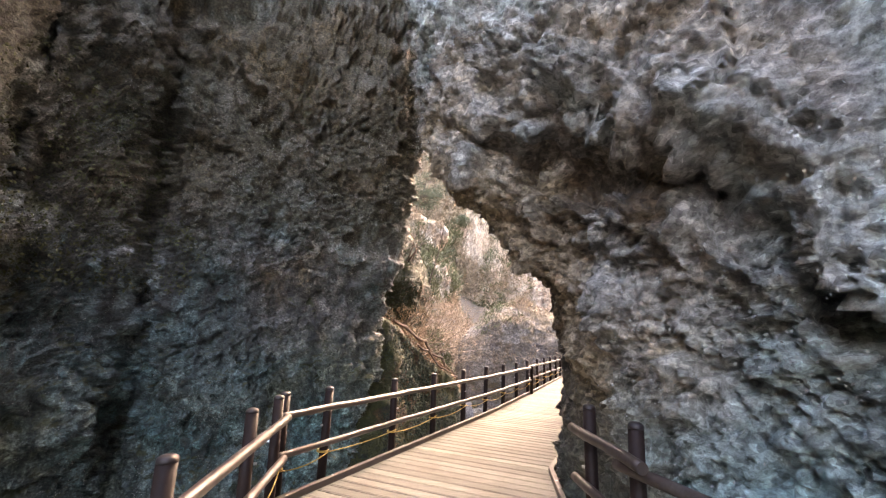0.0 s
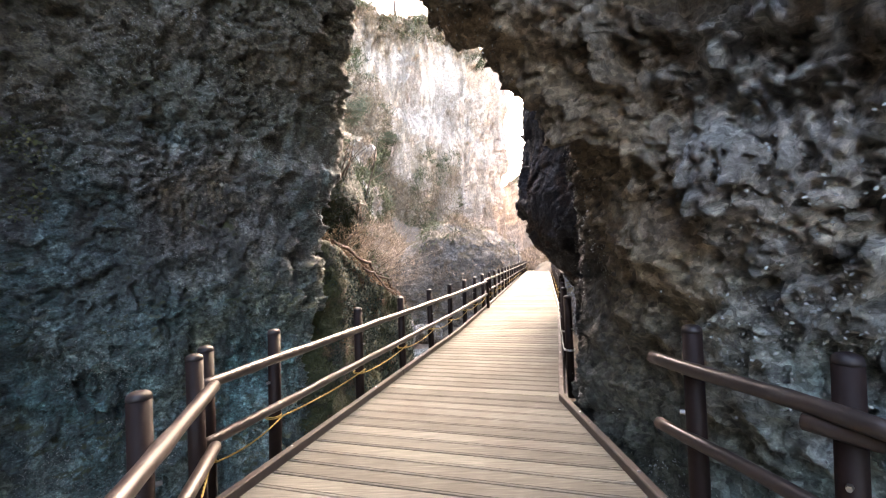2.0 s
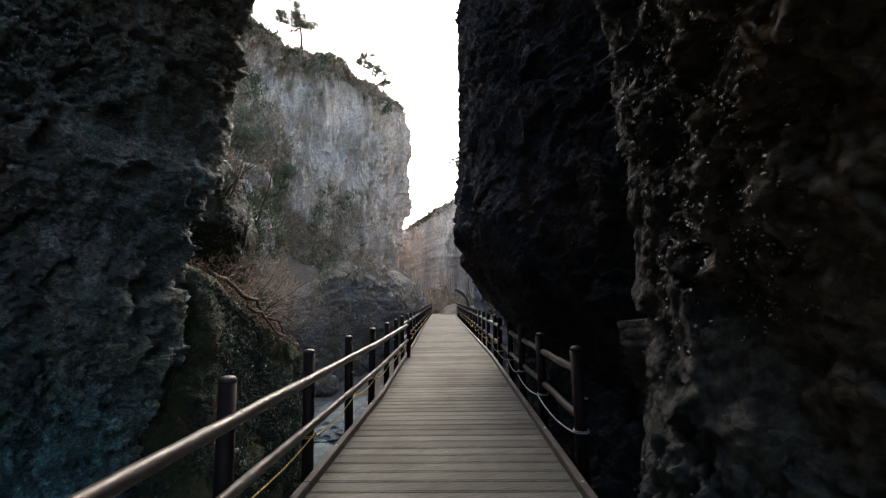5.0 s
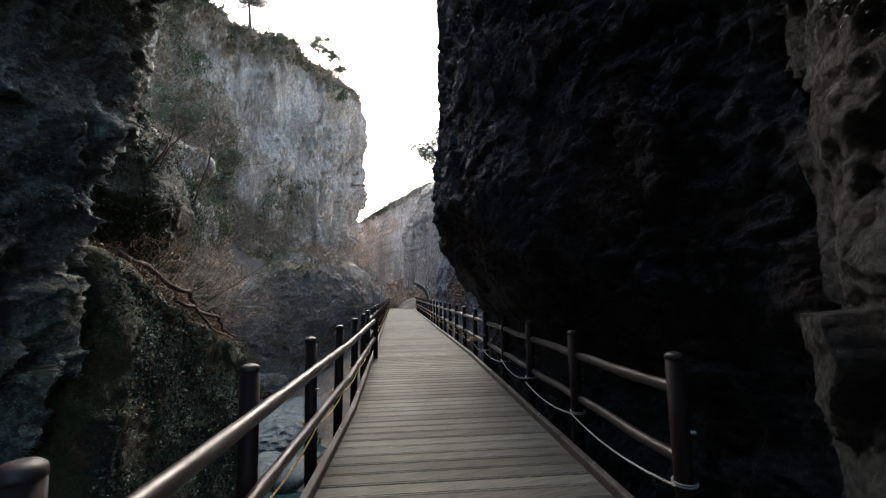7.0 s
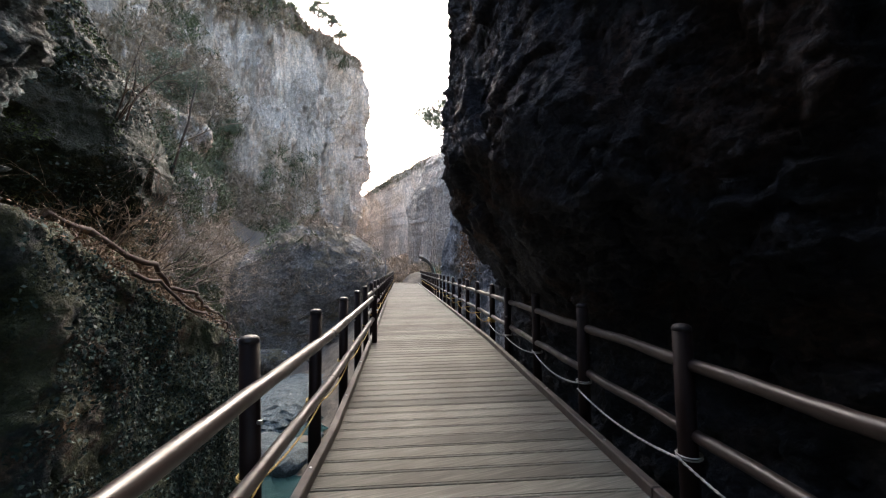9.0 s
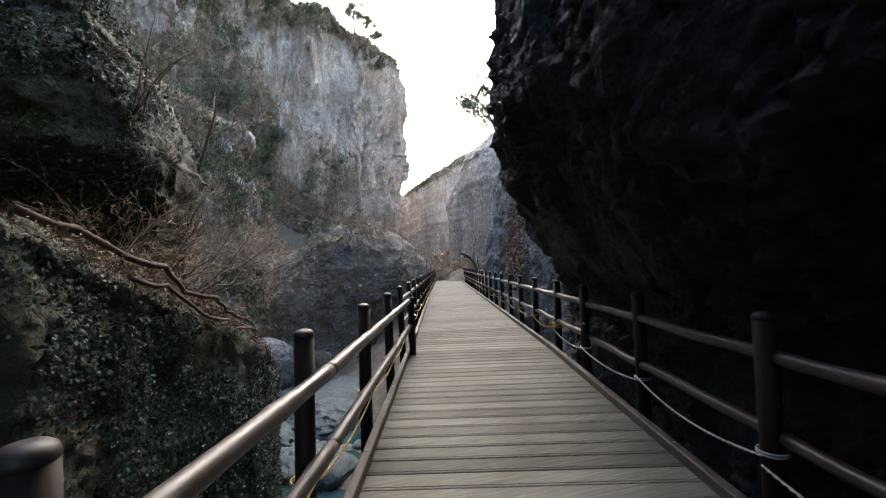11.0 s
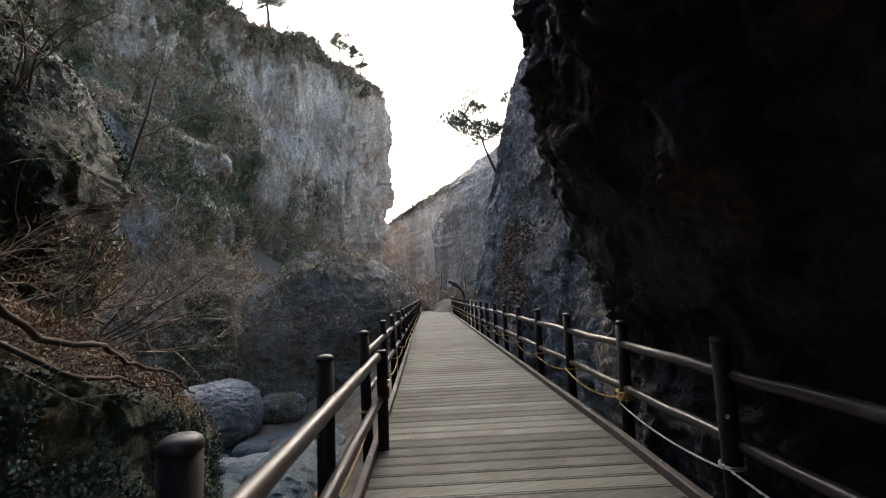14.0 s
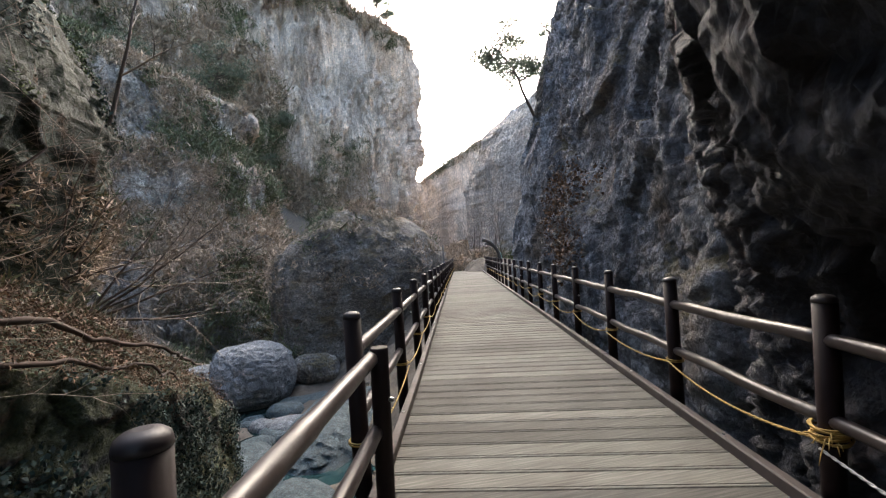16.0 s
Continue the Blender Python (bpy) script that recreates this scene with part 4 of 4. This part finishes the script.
def pine(x, y, z, height, seed, label, lean=(0.1, 0, 1), flat=0.4, tufts=16, radius=None, low=0.5):
    """A gnarled pine: bare trunk, flat layered crown of needle tufts."""
    rng = np.random.default_rng(seed)
    tree = thing("pine_tree", label, "tree", (x, y, z))
    radius = radius or height * 0.022
    d = np.array(lean, float)
    d /= np.linalg.norm(d)
    pts = [np.array((0, 0, -0.3))]
    for k in range(8):
        d = d + rng.normal(size=3) * 0.12
        d /= np.linalg.norm(d)
        pts.append(pts[-1] + d * height / 8)
    trunk = [(pts, [radius * (1 - 0.085 * k) for k in range(9)])]
    limbs, base, tip, wid = [], [], [], []
    for k in range(tufts):
        f = rng.uniform(low, 1.0)
        i = min(7, int(f * 8))
        o = pts[i] + (pts[i + 1] - pts[i]) * (f * 8 - i)
        a = rng.uniform(0, 2 * np.pi)
        r = height * rng.uniform(0.1, 0.42) * (1.3 - 0.6 * f)
        c = o + np.array((math.cos(a) * r, math.sin(a) * r, height * rng.uniform(-0.04, 0.08)))
        limbs.append(([o, (o + c) / 2 + np.array((0, 0, -0.02 * height)), c], [radius * 0.42, radius * 0.3, radius * 0.12]))
        n = 210
        q = rng.normal(size=(n, 3)) * np.array((1, 1, flat)) * height * 0.068
        b = c + q
        dd = rng.normal(size=(n, 3)) + np.array((0, 0, 0.5))
        dd /= np.linalg.norm(dd, axis=1, keepdims=True)
        base.append(b)
        tip.append(b + dd * height * 0.045)
        wid.append(np.full(n, height * 0.0125))
    piece("trunk", limbs_mesh("trunk", trunk + limbs, BARK, 7), tree)
    v, f = slivers(np.vstack(base), np.vstack(tip), np.concatenate(wid), rng)
    piece("crown", mesh_from("crown", v, f, NEEDLE), tree)
    return tree


pine(11.75, 33.2, 8.6, 5.6, 5, "leaning pine with sparse flat tufts on the rock", (-0.42, 0, 1), 0.35, 19, 0.10, 0.42)
pine(13.4, 33.5, 13.3, 2.6, 6, "small dark pine on the cliff's edge", (-0.3, 0, 1), 0.5, 9)
for k, (x, y, z, h) in enumerate([(-10.5, 118, 66.5, 10.0), (6.5, 120, 65.0, 7.0), (9.8, 121, 64.0, 6.0), (13.6, 122, 62.0, 5.5), (-24, 112, 72.0, 7.0), (-17, 116, 70.0, 5.5), (-33, 108, 75, 7.0)]):
    near = CV[(np.abs(CV[:, 0] - x) < 1.2) & (CV[:, 1] < 128)]
    spot = near[np.argmax(near[:, 2] - 0.5 * near[:, 1])]
    pine(float(spot[0]), float(spot[1]), float(spot[2]) - 0.3, h * 1.1, 40 + k, "wind-shaped pine standing on the cliff top", (0.05, 0, 1), 0.3, 30, h * 0.042)
for k, (x, h) in enumerate([(-46, 8), (-43, 9), (-40, 8.5), (-37.5, 9), (-35, 8), (-32, 8.5), (-29.5, 7.5), (-27, 7), (-21, 6), (-6.5, 6), (-13.5, 6)]):
    near = CV[(np.abs(CV[:, 0] - x) < 1.2) & (CV[:, 1] < 128)]
    spot = near[np.argmax(near[:, 2] - 0.5 * near[:, 1])]
    bare_tree(float(spot[0]), float(spot[1]), float(spot[2]) - 0.3, h, 140 + k, "pale leafless tree on the cliff top", (0.04 * (-1) ** k, 0, 1), 0.14, 3, 0.6, 0.25)
pine(-19.0, 82.0, 24.0, 11.0, 61, "dull green pine growing on a cliff ledge", (0.1, 0, 1), 0.6, 26)
pine(-27.0, 78.0, 26.0, 9.0, 62, "dull green pine growing on a cliff ledge", (0.0, 0, 1), 0.7, 26)

for k, (x, y, h) in enumerate([(-30, 92, 9), (-23, 96, 8), (-36, 88, 8), (-18, 99, 7), (-26, 95, 8), (-15, 101, 6), (-33, 90, 9), (-40, 86, 8)]):
    near = CV[(np.abs(CV[:, 0] - x) < 1.5) & (CV[:, 2] > 18 + 5 * (k % 3)) & (CV[:, 1] < 125)]
    spot = near[np.argmin(near[:, 2])]
    pine(float(spot[0]), float(spot[1]), float(spot[2]), h, 160 + k, "dull green pine rooted in the brushy cliff", (0.25, -0.35, 1), 0.6, 26)

bare_tree(-3.9, 22.2, 4.6, 4.6, 71, "slim bare tree growing beside the mossy boulder", (0.25, 0, 1), 0.05, 3)
bare_tree(-4.6, 22.6, 0.6, 4.2, 72, "leafless bush spreading long low branches over the ledge", (0.9, 0.2, 0.30), 0.035, 3, 0.6, 0.3, "bare_bush", "bush", 6)
bare_tree(-5.0, 21.6, 1.2, 3.4, 73, "leafless bush on the leaf-strewn ledge", (0.7, -0.4, 0.4), 0.03, 3, 0.7, 0.4, "bare_bush", "bush", 5)
bare_tree(-4.2, 19.0, 5.6, 2.6, 74, "thin bare twigs on the mossy boulder", (0.5, -0.3, 0.7), 0.025, 3, 0.8, 0.4, "bare_bush", "bush", 4)
bare_tree(-5.4, 18.4, 1.2, 3.6, 75, "leafless bush with crooked twigs on the ledge", (0.8, -0.1, 0.35), 0.03, 3, 0.7, 0.45, "bare_bush", "bush", 6)
for k, (x, y, z, h) in enumerate([(12.2, 49, 0.0, 4.8), (13.6, 47, 0.2, 6.0), (10.8, 52, 0.0, 4.0), (8.6, 54, -0.3, 4.4), (15.0, 51, 0.5, 6.5), (12.9, 43.5, 0.0, 4.2), (9.6, 58, 0.0, 5.0), (14.2, 60, 0.5, 7.0), (17.0, 64, 1.0, 7.5), (11.8, 66, 0.2, 6.0), (16.2, 56, 0.6, 6.0), (7.2, 62, -0.4, 5.0), (13.0, 72, 0.8, 7.0)]):
    z = float(ground_z(np.array([x]), np.array([y]))[0])
    bare_tree(x, y, z, h, 80 + k, "slender leafless tree beyond the boardwalk's end", (0.05 * (-1) ** k, 0, 1), 0.05, 3, 0.6, 0.3)


def stuff(name, v, f, material, label, category):
    ob = new(name, mesh_from(name, v, f, material))
    return tagged(ob, label, category, kind="stuff")


def scrub():
    """Dry brush over the slopes and the cliff's ledges and top."""
    rng = np.random.default_rng(77)
    n = 5200
    y = rng.uniform(24, 92, n)
    x = stream_x(y) - 4 - 42 * rng.random(n) ** 1.3
    c = [np.column_stack([x, y, ground_z(x, y)])]
    front = CV[:, 1] < 135
    patch = fbm(CV / 9.0, 4, 15)
    edge = -9 - 0.26 * (CV[:, 2] - 20) + 7 * patch
    c.append(CV[rng.choice(np.flatnonzero(front & (CN[:, 2] > 0.35)), 1500)])
    c.append(CV[rng.choice(np.flatnonzero(front & (CV[:, 0] < edge) & (CV[:, 0] > -75) & (patch > -0.45)), 11000)])
    c.append(CV[rng.choice(np.flatnonzero(front & (CV[:, 2] < 30 + 8 * patch) & (CV[:, 0] < 6) & (patch > -0.1)), 3000)])
    top = np.flatnonzero((CV[:, 2] > cliff_top(CV[:, 0], CV[:, 1]) - 6 + 6 * patch) & (CV[:, 1] < 132))
    c.append(CV[rng.choice(top, 2600)])
    c.append(BV[rng.choice(np.flatnonzero((BV[:, 2] > -5) & (fbm(BV / 4.5, 3, 33) > -0.2)), 11500)])
    c.append(RV[rng.choice(np.flatnonzero((RV[:, 2] > steps([(10, 22), (62, 50), (120, 80), (230, 105)], RV[:, 0])) & (RV[:, 1] < 230)), 1200)])
    y3 = 44 + 66 * rng.random(5200) ** 1.5
    x3 = stream_x(y3) + rng.uniform(6, 34, 5200)
    c.append(np.column_stack([x3, y3, ground_z(x3, y3)]))
    c.append(DV[rng.choice(np.flatnonzero((DN[:, 2] > 0.1) & (fbm(DV / 1.6, 3, 4) > 0.0)), 500)])
    back = np.flatnonzero((EN[:, 2] > 0.2) & (EV[:, 0] < -3.1) & (EV[:, 1] > 14) & (EV[:, 2] > -1.5))
    c.append(EV[rng.choice(back, 700)])
    foot = np.flatnonzero((HV[:, 2] < 3.2) & (HV[:, 0] > -7))
    c.append(HV[rng.choice(foot, 500)])
    c = np.vstack(c)
    k = 26
    size = rng.uniform(0.35, 0.95, len(c)) * np.clip(c[:, 1] / 55, 0.24, 2.0)
    base = np.repeat(c, k, 0) + rng.normal(size=(len(c) * k, 3)) * np.repeat(size, k)[:, None] * np.array((0.55, 0.55, 0.30))
    d = rng.normal(size=(len(base), 3)) * np.array((0.6, 0.6, 0.4)) + np.array((0, 0, 0.55))
    tip = base + 0.75 * d * np.repeat(size, k)[:, None]
    v, f = slivers(base, tip, np.repeat(size, k) * rng.uniform(0.06, 0.20, len(base)), rng)
    kind = fbm(c / np.clip(c[:, 1:2] / 12, 2, 9), 3, 21) + 0.3 * rng.normal(size=len(c))
    green = np.repeat(kind > 0.08, k)
    tri = np.arange(3 * len(base)).reshape(-1, 3)
    stuff("dry_brush", v, tri[~green], BRUSH, "brown leafless brush over slopes and cliff ledges", "brush")
    stuff("evergreen_brush", v, tri[green], EVERGREEN, "dull green shrubs among dry brush on the slopes", "brush")


scrub()


def scatter_leaves():
    rng = np.random.default_rng(19)
    up = EN[:, 2]
    side = np.flatnonzero((up < 0.6) & (EV[:, 2] > -6.2) & (EV[:, 0] > -4.5) & (fbm(EV * 0.9, 3, 5) > -0.45))
    i = rng.choice(side, 42000)
    v, f = leaves(EV[i] + rng.normal(size=(len(i), 3)) * 0.05 + EN[i] * 0.04, EN[i], rng.uniform(0.018, 0.05, len(i)), rng, 0.7)
    stuff("ivy", v, f, IVY, "dark glossy ivy leaves hanging down the rock ledge", "ivy")
    flat = np.flatnonzero((up > 0.35) & (EV[:, 0] > -8.5) & (EV[:, 2] > -2))
    i = rng.choice(flat, 34000)
    v, f = leaves(EV[i] + rng.normal(size=(len(i), 3)) * np.array((0.12, 0.12, 0.015)) + EN[i] * 0.035, EN[i], rng.uniform(0.014, 0.036, len(i)), rng, 0.6)
    stuff("leaf_litter", v, f, DEAD, "brown dead leaves lying on the sloping ledge", "leaves")
    lip = np.flatnonzero((up > 0.1) & (EV[:, 0] > -5.0) & (EV[:, 2] > -2.6))
    i = rng.choice(lip, 36000)
    b = EV[i] + rng.normal(size=(len(i), 3)) * 0.05
    d = rng.normal(size=(len(i), 3)) * 0.6 + np.array((0.5, -0.3, 0.1))
    v, f = slivers(b, b + d * rng.uniform(0.07, 0.2, len(i))[:, None], rng.uniform(0.004, 0.012, len(i)), rng)
    stuff("dry_grass", v, f, DRY_GRASS, "matted brown dry grass along the ledge's edge", "grass")
    pool = np.flatnonzero((LV[:, 0] < -6.6) & (LV[:, 1] > 3) & (LV[:, 1] < 10) & (LV[:, 2] > 2.5) & (LV[:, 2] < 12) & (fbm(LV * 0.5, 3, 18) > 0.0))
    i = rng.choice(pool, 7000)
    v, f = leaves(LV[i] + rng.normal(size=(len(i), 3)) * 0.05 + LN[i] * 0.03, LN[i], rng.uniform(0.02, 0.05, len(i)), rng, 0.8)
    stuff("moss_tufts", v, f, EVERGREEN, "olive moss tufts clinging high on the rock wall", "moss")
    pool = np.flatnonzero((HV[:, 2] > 2.5) & (fbm(HV * 0.6, 3, 8) > 0.0))
    i = rng.choice(pool, 16000)
    v, f = leaves(HV[i] + rng.normal(size=(len(i), 3)) * 0.08 + HN[i] * 0.05, HN[i], rng.uniform(0.03, 0.075, len(i)), rng, 0.8)
    stuff("creeper", v, f, IVY, "dark green creeper leaves over the mossy boulder", "ivy")
    pool = np.flatnonzero((HN[:, 2] > -0.2) & (HV[:, 2] > 3.5) & (fbm(HV * 0.7, 3, 28) > -0.1))
    i = rng.choice(pool, 30000)
    v, f = leaves(HV[i] + rng.normal(size=(len(i), 3)) * 0.05 + HN[i] * 0.04, HN[i], rng.uniform(0.02, 0.05, len(i)), rng, 0.9)
    stuff("moss_tufts", v, f, MOSS_LEAF, "bright green moss cushions on the boulder", "moss")
    # Pale flakes: stone chips, with glints on the rock put into their colour.
    for V, N, keep, n, seed in ((LV, LN, (LV[:, 0] > -8.6) & (LV[:, 1] > 5) & (LV[:, 1] < 13) & (LV[:, 2] > -3) & (LV[:, 2] < 8), 32000, 91), (NV, NN, (NV[:, 0] < 5) & (NV[:, 1] > -1) & (NV[:, 1] < 5.4) & (NV[:, 2] > -1) & (NV[:, 2] < 5), 9000, 92)):
        pool = np.flatnonzero(keep)
        pool = pool[fbm(V[pool] * 1.1, 3, seed) + 0.25 * rng.normal(size=len(pool)) > 0.25]
        i = rng.choice(pool, n)
        v, f = leaves(V[i] + rng.normal(size=(n, 3)) * 0.02 + N[i] * 0.012, N[i] + np.array((0, 0, 0.6)), rng.uniform(0.006, 0.014, n), rng, 0.5)
        stuff("lichen", v, f, FLAKE, "pale flakes for chipped stone and its glints on rock", "lichen")
    pool = np.flatnonzero((TV[:, 0] < 13) & (TV[:, 2] > -1) & (TV[:, 2] < 9) & (fbm(TV * 0.35, 3, 9) > 0.12))
    pool = pool[(np.abs(TV[pool, 1] - 25.5) < 3.0) & (np.abs(TV[pool, 2] - 2.3) < 1.8)]
    i = rng.choice(pool, 2200)
    v, f = leaves(TV[i] + rng.normal(size=(len(i), 3)) * 0.2 + TN[i] * 0.1, TN[i], rng.uniform(0.04, 0.09, len(i)), rng, 0.9)
    stuff("dry_leaves", v, f, DEAD, "rusty dry leaves clinging to the cliff's ledges", "leaves")


scatter_leaves()


def ledge_root(shift, rise, y0, y1, radius, seed):
    rng = np.random.default_rng(seed)
    line = spline(LEDGE_OUT[:8], 400, False)
    run = line[(line[:, 1] > y0) & (line[:, 1] < y1)][::9]
    pts = []
    for k, (x, y) in enumerate(run):
        near = EV[((EV[:, 0] - x + shift) ** 2 + (EV[:, 1] - y) ** 2) < 0.16]
        pts.append((x - shift + rng.normal() * 0.13, y, float(near[:, 2].max()) + rise + rng.normal() * 0.09))
    p = np.array(pts)
    p[1:-1] = (p[:-2] + p[1:-1] + p[2:]) / 3
    n = len(p)
    r = [radius * (1.15 - 0.7 * k / n) * rng.uniform(0.85, 1.15) for k in range(n)]
    ob = tube("tree_root", [tuple(q) for q in p], r, ROOT, 9)
    tagged(ob, "gnarled brown root creeping along the leafy ledge", "root")


ledge_root(0.30, -0.01, 13.4, 22.0, 0.05, 1)
ledge_root(0.02, -0.2, 14.6, 20.0, 0.035, 2)


# ---- the far end ----
def end_shelter():
    s = thing("curved_shelter_frame", "dark curved frame carrying a green net", "shelter")
    arc = [(12.1 + 0.25 * math.sin(0.0), 42.0, -0.4)] + [(12.15 - 1.55 * (1 - math.cos(u)), 42.0, 0.6 + 1.75 * math.sin(u)) for u in np.linspace(0, 1.45, 14)]
    tube("arch", arc, 0.13, STEEL, 8, s, "dark curved arm")
    arc2 = [(q[0] + 0.9, q[1] + 2.2, q[2] * 0.9) for q in arc]
    tube("arch", arc2, 0.09, STEEL, 8, s, "dark curved arm")
    v, f = [], []
    for k in range(11):
        for w in (0.12, 0.37, 0.62, 0.88):
            a, b = np.array(arc[k + 1]), np.array(arc2[k + 1])
            q = a + (b - a) * w + np.array((0.12, 0, 0.0))
            v.append(tuple(q))
    for k in range(10):
        for j in range(3):
            f.append((k * 4 + j, k * 4 + j + 1, k * 4 + j + 5, k * 4 + j + 4))
    me = bpy.data.meshes.new("net")
    me.from_pydata(v, [], f)
    me.materials.append(CANVAS)
    net = piece("net", me, s, "green net panel")
    m = net.modifiers.new("thickness", "SOLIDIFY")
    m.thickness = 0.02


end_shelter()
pole = tube("pole", [(7.75, 42.2, -6.6), (7.75, 42.2, 2.1)], 0.06, STEEL, 8)
tagged(pole, "thin dark pole standing beside the boardwalk", "pole")

# ---- planks of the deck ----
for a0, a1 in BOARDS:
    l0, l1 = edge_across(LEFT_EDGE, a0), edge_across(LEFT_EDGE, a1)
    q0, q1 = edge_across(RIGHT_EDGE, a0), edge_across(RIGHT_EDGE, a1)
    piece("board", board_mesh(a0, a1, l0 - 0.03, l1 - 0.03, q0 + 0.03, q1 + 0.03), boardwalk)
